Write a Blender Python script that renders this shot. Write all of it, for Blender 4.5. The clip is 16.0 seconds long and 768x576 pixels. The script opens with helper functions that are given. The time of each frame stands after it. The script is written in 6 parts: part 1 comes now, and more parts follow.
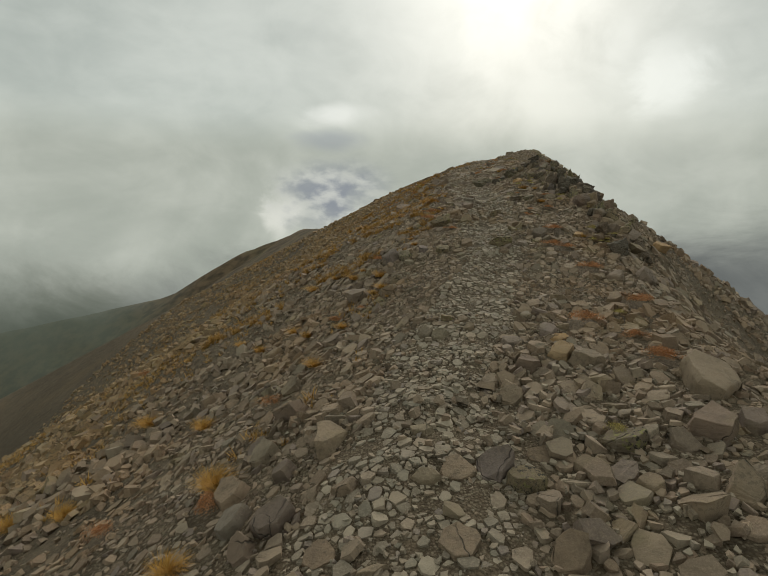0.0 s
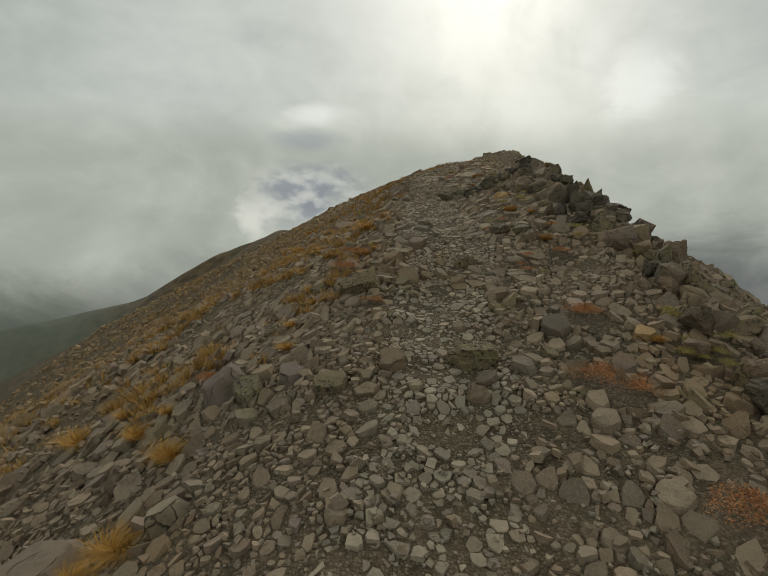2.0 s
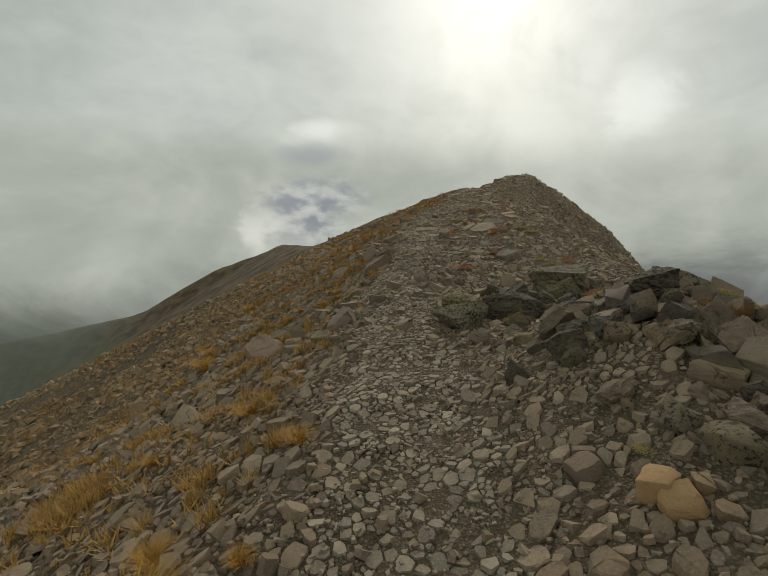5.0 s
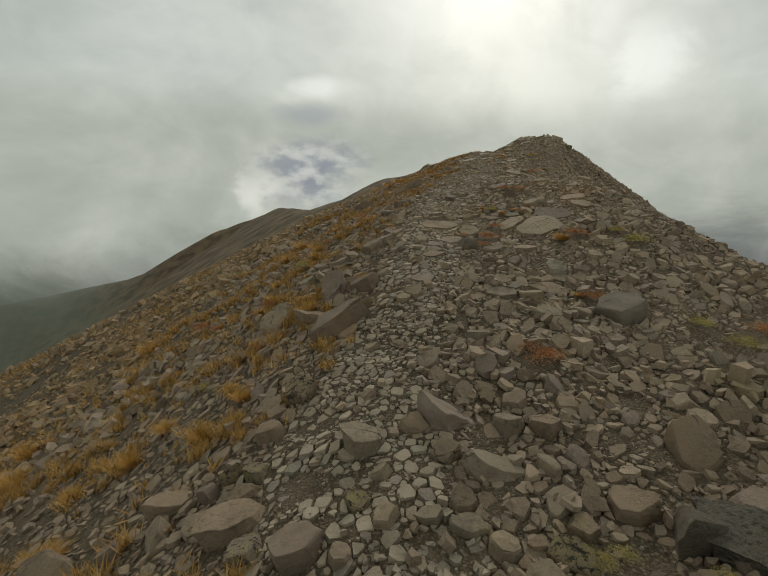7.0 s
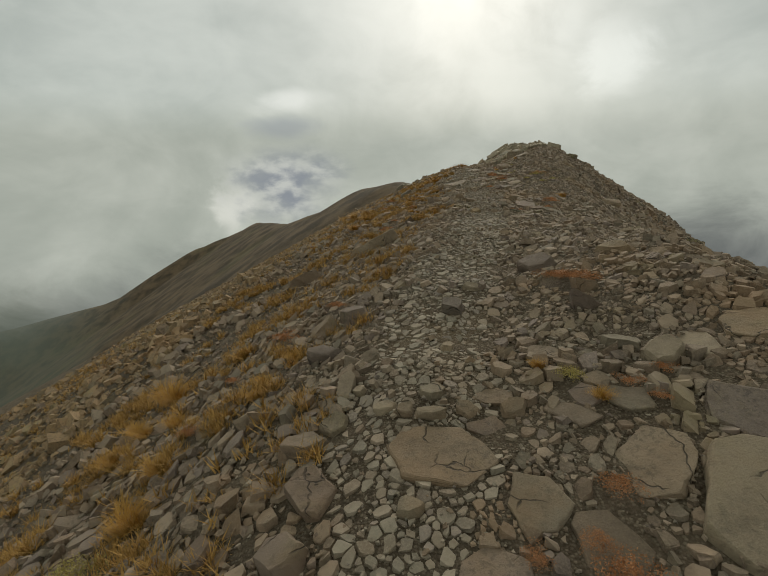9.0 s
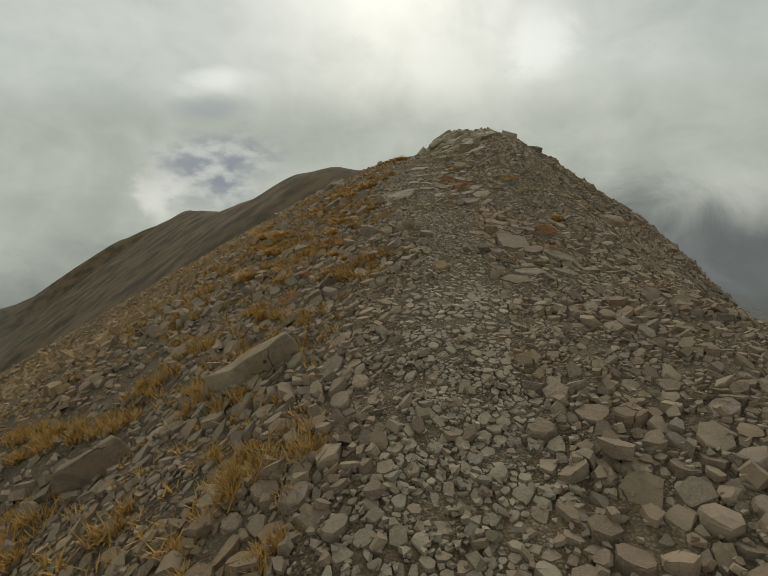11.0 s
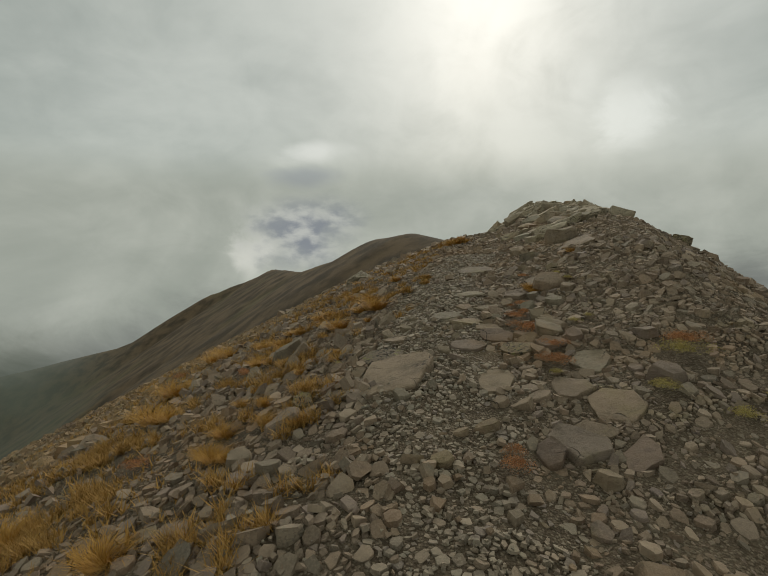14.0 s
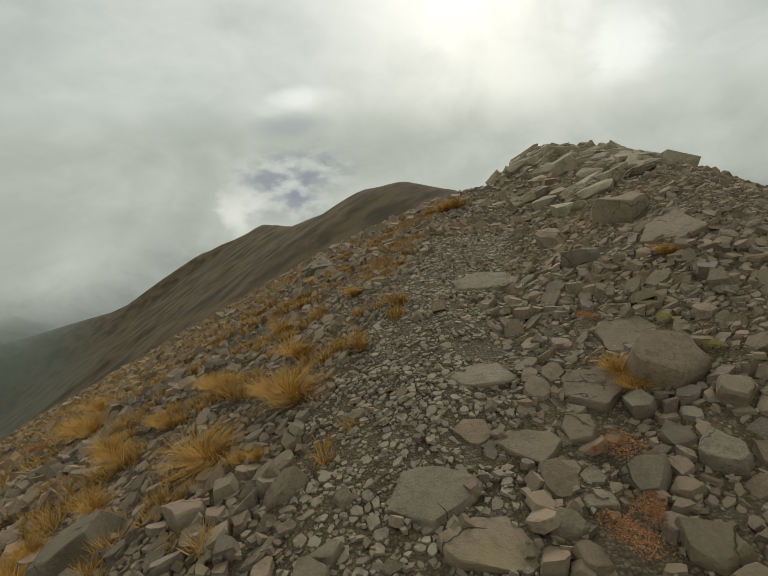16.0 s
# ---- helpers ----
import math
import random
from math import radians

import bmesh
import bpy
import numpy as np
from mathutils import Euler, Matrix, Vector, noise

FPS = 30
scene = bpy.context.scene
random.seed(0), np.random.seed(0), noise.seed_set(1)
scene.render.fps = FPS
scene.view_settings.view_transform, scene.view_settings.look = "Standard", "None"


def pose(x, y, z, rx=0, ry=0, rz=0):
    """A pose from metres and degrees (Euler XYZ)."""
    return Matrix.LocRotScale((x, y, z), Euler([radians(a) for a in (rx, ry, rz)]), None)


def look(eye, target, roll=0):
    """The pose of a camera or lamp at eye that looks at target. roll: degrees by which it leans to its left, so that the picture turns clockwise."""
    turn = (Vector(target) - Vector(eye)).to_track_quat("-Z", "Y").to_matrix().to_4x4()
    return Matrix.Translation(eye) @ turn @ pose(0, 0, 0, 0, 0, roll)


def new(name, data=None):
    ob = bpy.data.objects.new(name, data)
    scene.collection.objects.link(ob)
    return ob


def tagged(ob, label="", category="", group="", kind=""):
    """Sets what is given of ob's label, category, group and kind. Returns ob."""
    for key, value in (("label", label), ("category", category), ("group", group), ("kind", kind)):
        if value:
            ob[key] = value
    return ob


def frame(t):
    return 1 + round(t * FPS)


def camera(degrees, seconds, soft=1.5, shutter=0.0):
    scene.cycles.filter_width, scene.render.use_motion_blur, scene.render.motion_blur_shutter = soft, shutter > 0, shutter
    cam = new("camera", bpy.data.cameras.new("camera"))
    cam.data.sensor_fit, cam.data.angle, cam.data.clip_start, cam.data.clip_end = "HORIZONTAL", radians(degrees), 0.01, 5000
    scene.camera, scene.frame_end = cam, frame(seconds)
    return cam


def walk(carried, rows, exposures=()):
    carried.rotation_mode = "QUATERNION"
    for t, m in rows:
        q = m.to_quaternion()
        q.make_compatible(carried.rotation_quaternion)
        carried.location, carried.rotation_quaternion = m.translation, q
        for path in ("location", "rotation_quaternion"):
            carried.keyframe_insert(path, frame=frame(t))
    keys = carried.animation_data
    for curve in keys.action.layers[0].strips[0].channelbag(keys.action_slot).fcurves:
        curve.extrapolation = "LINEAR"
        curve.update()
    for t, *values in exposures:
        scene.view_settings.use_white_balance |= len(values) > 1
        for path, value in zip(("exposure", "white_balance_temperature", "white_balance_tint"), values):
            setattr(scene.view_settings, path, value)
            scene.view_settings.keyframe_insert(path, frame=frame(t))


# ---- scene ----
cam = camera(79.9, 16.0, soft=0.8)
PATH = [
    (0, (0.000, 0.000, 0.000), 0.00, -10.08, 0.50),
    (0.5, (0.273, 1.357, 0.141), -3.12, -9.22, -1.12),
    (1, (0.576, 2.579, 0.275), -7.85, -9.43, -1.92),
    (1.5, (0.853, 3.635, 0.398), -6.21, -8.44, -0.08),
    (2, (1.187, 4.644, 0.485), -2.65, -9.98, 0.63),
    (2.5, (1.390, 5.656, 0.638), -2.98, -9.41, 0.97),
    (3, (1.558, 6.769, 0.774), -0.29, -11.04, 1.26),
    (3.5, (1.747, 7.875, 0.908), -2.53, -12.05, 1.81),
    (4, (1.917, 8.834, 1.130), -2.95, -11.29, 2.60),
    (4.2, (2.029, 9.105, 1.317), -3.09, -8.17, 1.59),
    (6.3, (2.320, 13.832, 2.119), -1.82, -9.95, 0.92),
    (6.5, (2.404, 14.330, 2.162), -3.23, -11.84, -0.03),
    (7, (2.636, 15.584, 2.228), -2.44, -12.78, 1.43),
    (7.5, (2.876, 16.978, 2.486), -4.39, -11.32, -0.29),
    (8, (3.000, 18.135, 2.708), -1.08, -11.26, 1.00),
    (8.5, (3.206, 19.276, 2.919), -1.75, -11.93, 0.59),
    (9, (3.284, 20.367, 3.036), -4.49, -11.81, -1.46),
    (9.5, (3.398, 21.358, 3.126), -7.39, -12.36, 2.67),
    (9.7, (3.396, 21.638, 3.317), -8.37, -13.11, 0.44),
    (11.8, (5.010, 26.500, 3.810), -12.24, -14.09, -2.10),
    (12, (5.202, 26.885, 3.866), -10.79, -12.90, -2.29),
    (12.5, (5.474, 27.901, 3.948), -11.78, -14.75, -2.36),
    (13, (5.881, 28.812, 4.138), -11.90, -4.46, -1.66),
    (13.5, (6.147, 29.696, 4.257), -8.89, -6.96, 0.09),
    (14, (6.396, 30.448, 4.373), -2.44, -5.98, -0.70),
    (14.5, (6.695, 31.438, 4.435), -2.66, -9.88, -1.62),
    (15, (6.805, 32.353, 4.534), -4.02, -11.95, 0.82),
    (15.5, (7.012, 33.262, 4.627), -2.25, -13.80, -0.97),
    (16, (7.134, 34.065, 4.832), -2.88, -12.30, -3.36),
]


def stand(eye, yaw, pitch, roll):
    a, b = radians(yaw), radians(pitch)
    ahead = Vector((-math.sin(a) * math.cos(b), math.cos(a) * math.cos(b), math.sin(b)))
    return look(eye, Vector(eye) + ahead, roll)


walk(cam, [(t, stand(eye, yaw, pitch, roll)) for t, eye, yaw, pitch, roll in PATH],
     ((0.0, 0.14), (2.0, 0.06), (3.5, 0.06), (4.0, 0.13), (6.5, 0.0), (7.0, 0.13), (7.5, 0.1), (8.2, 0.04), (9.0, 0.06), (12.0, 0.12), (12.5, 0.14), (13.5, -0.03), (14.0, -0.09), (14.5, -0.08), (15.3, 0.05), (16.0, 0.2)))

# ---- light ----
SUN_AZ, SUN_EL = 15.0, 27.0      # degrees, to the right of +y and up


def sun_way():
    a, e = radians(SUN_AZ), radians(SUN_EL)
    return Vector((math.sin(a) * math.cos(e), math.cos(a) * math.cos(e), math.sin(e)))


class Nodes:
    """Short hand for building a node tree."""

    def __init__(self, tree):
        self.tree = tree

    def add(self, kind, **inputs):
        n = self.tree.nodes.new(kind)
        for k, v in inputs.items():
            self.put(n, k, v)
        return n

    def put(self, n, key, v):
        sock = n.inputs[int(key[1:])] if key[0] == "i" and key[1:].isdigit() else n.inputs[key.replace("_", " ")]
        if isinstance(v, bpy.types.NodeSocket):
            self.tree.links.new(v, sock)
        else:
            sock.default_value = v

    def math(self, op, a, b=0.0, c=0.0, clamp=False):
        n = self.add("ShaderNodeMath", i0=a, i1=b, i2=c)
        n.operation, n.use_clamp = op, clamp
        return n.outputs[0]

    def vec(self, op, a, b=(0, 0, 0)):
        n = self.add("ShaderNodeVectorMath", i0=a, i1=b)
        n.operation = op
        return n.outputs["Value" if op in ("DOT_PRODUCT", "LENGTH", "DISTANCE") else "Vector"]

    def noise(self, vector, scale, detail=4.0, rough=0.55, warp=0.0):
        return self.add("ShaderNodeTexNoise", Vector=vector, Scale=scale, Detail=detail, Roughness=rough, Distortion=warp).outputs[0]

    def voronoi(self, vector, scale, feature="F1", out=0):
        n = self.tree.nodes.new("ShaderNodeTexVoronoi")
        n.feature = feature
        self.put(n, "Vector", vector)
        self.put(n, "Scale", scale)
        return n.outputs[out]

    def step(self, v, low, high, a=0.0, b=1.0):
        n = self.add("ShaderNodeMapRange", i0=v, i1=low, i2=high, i3=a, i4=b)
        n.interpolation_type = "SMOOTHSTEP"
        return n.outputs[0]

    def mix(self, f, a, b):
        n = self.tree.nodes.new("ShaderNodeMix")
        n.data_type = "RGBA"
        for sock, v in ((n.inputs[0], f), (n.inputs[6], a), (n.inputs[7], b)):
            if isinstance(v, bpy.types.NodeSocket):
                self.tree.links.new(v, sock)
            else:
                sock.default_value = (*v, 1) if isinstance(v, tuple) and len(v) == 3 else v
        return n.outputs[2]


def cloud_colour(k, way):
    """The overcast sky, brightest where the sun stands behind it, with a gap over the far valley."""
    sep = k.add("ShaderNodeSeparateXYZ", Vector=way)
    x, y, z = sep.outputs
    az = k.math("MULTIPLY", k.math("ARCTAN2", x, y), 57.3)
    el = k.math("MULTIPLY", k.math("ARCSINE", z), 57.3)
    flat = k.vec("MULTIPLY", way, (1, 1, 1.5))
    big = k.noise(flat, 2.2, 5, 0.55, 0.4)
    fine = k.noise(flat, 7.0, 7, 0.6, 0.5)
    lumps = k.math("ADD", k.math("MULTIPLY", big, 0.72), k.math("MULTIPLY", fine, 0.28))
    near = k.vec("DOT_PRODUCT", way, tuple(sun_way()))
    glow = k.math("POWER", k.math("MAXIMUM", near, 0.0), 16.0)
    core = k.math("POWER", k.math("MAXIMUM", near, 0.0), 70.0)
    soft = k.mix(k.step(lumps, 0.34, 0.68), (0.335, 0.362, 0.316), (0.50, 0.522, 0.462))
    warm = k.mix(k.math("MULTIPLY", glow, k.step(lumps, 0.25, 0.6, 0.35, 1.0)), soft, (0.68, 0.695, 0.63))
    out = k.mix(k.math("MULTIPLY", core, k.step(lumps, 0.38, 0.6, 0.15, 1.0)), warm, (0.91, 0.915, 0.84))

    def patch(a, e, w, h, edge):
        wob = k.math("MULTIPLY", k.math("SUBTRACT", fine, 0.5), edge)
        wob2 = k.math("MULTIPLY", k.math("SUBTRACT", big, 0.5), edge)
        dx = k.math("DIVIDE", k.math("ADD", k.math("SUBTRACT", az, a), wob), w)
        dy = k.math("DIVIDE", k.math("ADD", k.math("SUBTRACT", el, e), wob2), h)
        d = k.math("SQRT", k.math("ADD", k.math("MULTIPLY", dx, dx), k.math("MULTIPLY", dy, dy)))
        return k.step(d, 1.15, 0.2)

    puff = k.noise(k.vec("MULTIPLY", way, (1, 1, 1.9)), 17.0, 4, 0.55, 0.15)
    hole = k.mix(k.step(puff, 0.38, 0.66), (0.235, 0.258, 0.29), (0.50, 0.515, 0.485))
    out = k.mix(k.math("MULTIPLY", patch(-12.8, -0.9, 2.6, 3.4, 8.0), 0.6), out, (0.76, 0.76, 0.69))
    out = k.mix(k.math("MULTIPLY", patch(-6.8, 1.0, 7.4, 4.2, 12.0), 0.95), out, hole)
    out = k.mix(k.math("MULTIPLY", patch(-6.8, 7.2, 5.2, 1.7, 7.0), 0.8), out, (0.285, 0.31, 0.315))
    out = k.mix(k.math("MULTIPLY", patch(-5.8, 10.2, 5.0, 1.7, 8.0), 0.7), out, (0.70, 0.71, 0.655))
    out = k.mix(k.math("MULTIPLY", patch(30.5, 12.8, 4.2, 3.6, 12.0), 0.75), out, (0.72, 0.74, 0.68))
    out = k.mix(k.math("MULTIPLY", patch(25.5, 16.5, 3.0, 3.0, 9.0), 0.5), out, (0.68, 0.70, 0.64))
    out = k.mix(k.math("MULTIPLY", patch(34.0, 27.0, 16.0, 10.0, 12.0), 0.5), out, (0.66, 0.68, 0.62))
    out = k.mix(k.math("MULTIPLY", patch(12.5, 18.5, 4.5, 6.0, 10.0), 0.3), out, (0.88, 0.875, 0.79))
    return out, az, el, lumps


world = bpy.data.worlds.new("overcast_sky")
scene.world = world
world.use_nodes = True
kw = Nodes(world.node_tree)
world.node_tree.nodes.clear()
sky = world.node_tree.nodes.new("ShaderNodeTexSky")
sky.sky_type, sky.sun_disc = "NISHITA", False
sky.sun_elevation, sky.sun_rotation = radians(SUN_EL), radians(SUN_AZ)
way_in = kw.add("ShaderNodeTexCoord").outputs["Generated"]
clouds, _, _, _ = cloud_colour(kw, way_in)
above = kw.add("ShaderNodeBackground", Color=sky.outputs[0], Strength=0.01)
below = kw.add("ShaderNodeBackground", Color=clouds, Strength=1.0)
both = kw.add("ShaderNodeAddShader", i0=above.outputs[0], i1=below.outputs[0])
kw.add("ShaderNodeOutputWorld", Surface=both.outputs[0])

sun = new("sun", bpy.data.lights.new("sun", "SUN"))
sun.data.energy, sun.data.angle, sun.data.color = 1.15, radians(20), (1.0, 0.92, 0.80)
sun.matrix_world = look((0, 0, 60), Vector((0, 0, 60)) - sun_way())

# ---- materials ----


def material(name):
    m = bpy.data.materials.new(name)
    m.use_nodes = True
    k = Nodes(m.node_tree)
    bsdf = m.node_tree.nodes["Principled BSDF"]
    return m, k, bsdf


def bump(k, bsdf, height, strength, distance):
    b = k.add("ShaderNodeBump", Strength=strength, Distance=distance, Height=height)
    k.put(bsdf, "Normal", b.outputs[0])


def stone_material(name, dark, light, lichen=0.2, single=False, rusty=0.5, deep=0.03):
    """Weathered slaty rock: each stone its own tone, with grain, stains and a little lichen."""
    m, k, bsdf = material(name)
    dark, light = (tuple(a * b for a, b in zip(v, (1.115, 1.09, 1.07))) for v in (dark, light))
    pos = k.add("ShaderNodeNewGeometry").outputs["Position"]
    if single:
        own = k.add("ShaderNodeObjectInfo").outputs["Random"]
    else:
        own = k.add("ShaderNodeNewGeometry").outputs["Random Per Island"]
    tone = k.mix(own, dark, light)
    hue = k.math("FRACT", k.math("MULTIPLY", own, 7.31))
    tone = k.mix(k.step(hue, 0.62, 1.0, 0.0, 0.42), tone, (0.26, 0.175, 0.115))
    tone = k.mix(k.step(hue, 0.30, 0.0, 0.0, 0.5), tone, (0.185, 0.175, 0.135))
    tone = k.mix(k.step(k.math("ABSOLUTE", k.math("SUBTRACT", hue, 0.46)), 0.1, 0.0, 0.0, 0.6), tone, (0.205, 0.165, 0.15))
    stain = k.noise(pos, 5.0, 6, 0.65)
    tone = k.mix(k.step(stain, 0.42, 0.75, 0.0, 0.6), tone, (0.125, 0.094, 0.066))
    rust = k.math("MULTIPLY", k.step(k.noise(pos, 0.55, 6, 0.65), 0.50, 0.68), rusty)
    tone = k.mix(rust, tone, (0.29, 0.175, 0.085))
    grain = k.noise(pos, 75.0, 5, 0.75)
    tone = k.mix(k.step(grain, 0.40, 0.75, 0.0, 0.45), tone, tuple(1.15 * v for v in light))
    moss = k.math("MULTIPLY", k.step(k.noise(pos, 1.7, 5, 0.6), 0.56, 0.72), min(lichen, 0.45))
    tone = k.mix(moss, tone, (0.25, 0.215, 0.08))
    spots = k.math("MULTIPLY", k.step(k.noise(pos, 34.0, 5, 0.75), 0.52, 0.58), k.math("MULTIPLY", k.step(k.noise(pos, 2.3, 3), 0.52 - 0.2 * lichen, 0.62 - 0.14 * lichen), min(1.0, 1.2 * lichen)))
    tone = k.mix(spots, tone, (0.04, 0.037, 0.03))
    if lichen > 0.6:
        crust = k.math("MULTIPLY", k.step(k.noise(pos, 31.0, 5, 0.7), 0.53, 0.6), k.step(k.noise(pos, 3.7, 3), 0.48, 0.6))
        tone = k.mix(crust, tone, (0.24, 0.225, 0.085))
    bent = k.vec("ADD", pos, k.vec("MULTIPLY", k.add("ShaderNodeTexNoise", Vector=pos, Scale=6.0, Detail=3.0).outputs[1], (0.16, 0.16, 0.16)))
    edge = k.voronoi(bent, 2.7, "DISTANCE_TO_EDGE")
    crack = k.math("MULTIPLY", k.step(edge, 0.014, 0.003), k.step(k.noise(pos, 3.1, 2), 0.50, 0.60))
    if single:
        tone = k.mix(k.math("MULTIPLY", crack, 0.75), tone, (0.04, 0.034, 0.027))
    k.put(bsdf, "Base Color", tone)
    if single:
        dust = k.noise(pos, 14.0, 6, 0.7)
        tone = k.mix(k.step(dust, 0.5, 0.7, 0.0, 0.4), tone, tuple(0.55 * v for v in dark))
        k.put(bsdf, "Base Color", tone)
    k.put(bsdf, "Roughness", k.step(grain, 0.3, 0.7, 0.78, 0.95))
    k.put(bsdf, "Specular IOR Level", 0.25)
    strata = k.noise(k.vec("MULTIPLY", pos, (1, 1, 2)), 9.0, 9, 0.7)
    relief = k.math("ADD", strata, k.math("MULTIPLY", grain, 0.3))
    if single:
        relief = k.math("SUBTRACT", relief, k.math("MULTIPLY", crack, 1.2))
    bump(k, bsdf, relief, 0.75, deep if single else 0.02)
    return m


SCREE = stone_material("scree_stone", (0.135, 0.102, 0.074), (0.325, 0.256, 0.182), 0.25)
GRAVEL = stone_material("trail_gravel_stone", (0.17, 0.144, 0.108), (0.355, 0.305, 0.23), 0.05, rusty=0.15)
FLANK = stone_material("golden_flank_stone", (0.17, 0.115, 0.06), (0.36, 0.255, 0.14), 0.5, rusty=0.8)
BLOCK = stone_material("block_stone", (0.165, 0.127, 0.087), (0.27, 0.212, 0.147), 0.3, single=True)
PALE = stone_material("pale_stone", (0.19, 0.155, 0.105), (0.285, 0.233, 0.16), 0.25, single=True)
SUMMIT = stone_material("summit_stone", (0.27, 0.232, 0.162), (0.37, 0.318, 0.224), 0.3, single=True)
DARK = stone_material("dark_stone", (0.125, 0.097, 0.078), (0.205, 0.16, 0.122), 0.2, single=True)
TAN = stone_material("tan_stone", (0.32, 0.21, 0.1), (0.4, 0.26, 0.13), 0.1, single=True)
LICHEN = stone_material("lichen_stone", (0.165, 0.133, 0.082), (0.22, 0.177, 0.11), 0.85, single=True, deep=0.05, rusty=0.25)
CRAG = stone_material("dark_crag_stone", (0.07, 0.061, 0.047), (0.14, 0.118, 0.088), 0.6, single=True, deep=0.07, rusty=0.12)


def soil_material():
    m, k, bsdf = material("stony_soil")
    pos = k.add("ShaderNodeNewGeometry").outputs["Position"]
    a, b, c = k.noise(pos, 0.35, 6, 0.6), k.noise(pos, 3.0, 7, 0.65), k.noise(pos, 40.0, 5, 0.7)
    tone = k.mix(k.step(b, 0.35, 0.65), (0.074, 0.055, 0.037), (0.135, 0.102, 0.068))
    tone = k.mix(k.step(a, 0.5, 0.68, 0.0, 0.35), tone, (0.19, 0.125, 0.06))
    tone = k.mix(k.step(c, 0.4, 0.75, 0.0, 0.45), tone, (0.24, 0.185, 0.12))
    cell = k.voronoi(pos, 62.0)
    grit = k.add("ShaderNodeSeparateColor", Color=k.voronoi(pos, 62.0, "F1", 1)).outputs[0]
    pebble = k.mix(grit, (0.11, 0.087, 0.06), (0.27, 0.22, 0.155))
    tone = k.mix(k.math("MULTIPLY", k.step(cell, 0.7, 0.3), k.step(k.math("ADD", grit, b), 0.75, 1.0, 0.0, 0.85)), tone, pebble)
    slope = k.noise(pos, 0.07, 9, 0.65)
    tone = k.mix(k.step(slope, 0.42, 0.62, 0.0, 0.5), tone, (0.075, 0.06, 0.042))
    low = k.add("ShaderNodeSeparateXYZ", Vector=pos).outputs[2]
    tone = k.mix(k.step(k.math("ADD", low, k.math("MULTIPLY", slope, 90.0)), -60.0, -150.0), tone, (0.035, 0.045, 0.022))
    away = k.add("ShaderNodeSeparateXYZ", Vector=pos).outputs[1]
    turf = k.mix(k.step(k.noise(pos, 0.07, 7, 0.6), 0.38, 0.64), (0.145, 0.102, 0.06), (0.055, 0.042, 0.027))
    tone = k.mix(k.step(away, 70.0, 110.0, 0.0, 0.85), tone, turf)
    far = k.noise(pos, 0.012, 8, 0.6)
    tone = k.mix(k.step(far, 0.52, 0.66, 0.0, 0.35), tone, (0.104, 0.101, 0.043))
    k.put(bsdf, "Base Color", tone)
    k.put(bsdf, "Roughness", 0.95)
    k.put(bsdf, "Specular IOR Level", 0.15)
    bump(k, bsdf, k.math("ADD", k.math("ADD", b, c), k.math("MULTIPLY", cell, -0.8)), 0.7, 0.04)
    return m


SOIL = soil_material()


def leaf_material(name, low, high):
    m, k, bsdf = material(name)
    own = k.add("ShaderNodeNewGeometry").outputs["Random Per Island"]
    pos = k.add("ShaderNodeNewGeometry").outputs["Position"]
    tone = k.mix(own, low, high)
    tone = k.mix(k.step(k.noise(pos, 9.0, 3), 0.4, 0.7, 0.0, 0.5), tone, tuple(0.5 * v for v in low))
    k.put(bsdf, "Base Color", tone)
    k.put(bsdf, "Roughness", 0.8)
    k.put(bsdf, "Specular IOR Level", 0.2)
    return m


STRAW = leaf_material("golden_grass", (0.36, 0.185, 0.035), (0.56, 0.325, 0.08))
RUST = leaf_material("rust_red_leaves", (0.36, 0.15, 0.06), (0.56, 0.29, 0.13))
DRY = leaf_material("dry_flank_grass", (0.30, 0.17, 0.045), (0.55, 0.335, 0.105))
LIME = leaf_material("yellow_cushion", (0.33, 0.265, 0.07), (0.50, 0.415, 0.16))

# ---- the ridge ----
# Stations along the ridge: y, trail x, trail z, left lip, left slope, slope lower down, right width, right rise, right slope.
STATIONS = np.array([
    (-6, -1.19, -2.56, 1.03, 0.55, 0.64, 2.92, 0.46, 0.96),
    (0, 0.00, -1.69, 1.04, 0.54, 0.66, 2.47, 0.32, 0.90),
    (6, 1.06, -1.01, 0.92, 0.55, 0.68, 2.15, 0.06, 0.76),
    (9, 1.60, -0.38, 0.92, 0.54, 0.69, 2.75, 0.24, 0.72),
    (12, 2.13, 0.24, 0.94, 0.54, 0.69, 2.12, 0.50, 0.70),
    (18, 3.08, 0.81, 0.97, 0.60, 0.67, 3.60, 0.12, 0.68),
    (24, 4.08, 1.88, 1.24, 0.62, 0.58, 2.60, 0.40, 0.64),
    (30, 6.09, 2.64, 1.41, 0.42, 0.53, 2.40, -0.12, 0.67),
    (38, 8.14, 3.69, 1.18, 0.46, 0.56, 2.93, 0.73, 0.59),
    (46, 10.05, 4.23, 1.62, 0.48, 0.51, 4.34, 0.93, 0.62),
    (54, 12.63, 4.47, 1.23, 0.37, 0.50, 3.10, 1.39, 0.54),
    (66, 14.30, 2.50, 1.04, 0.43, 0.47, 1.69, 1.24, 0.49),
])
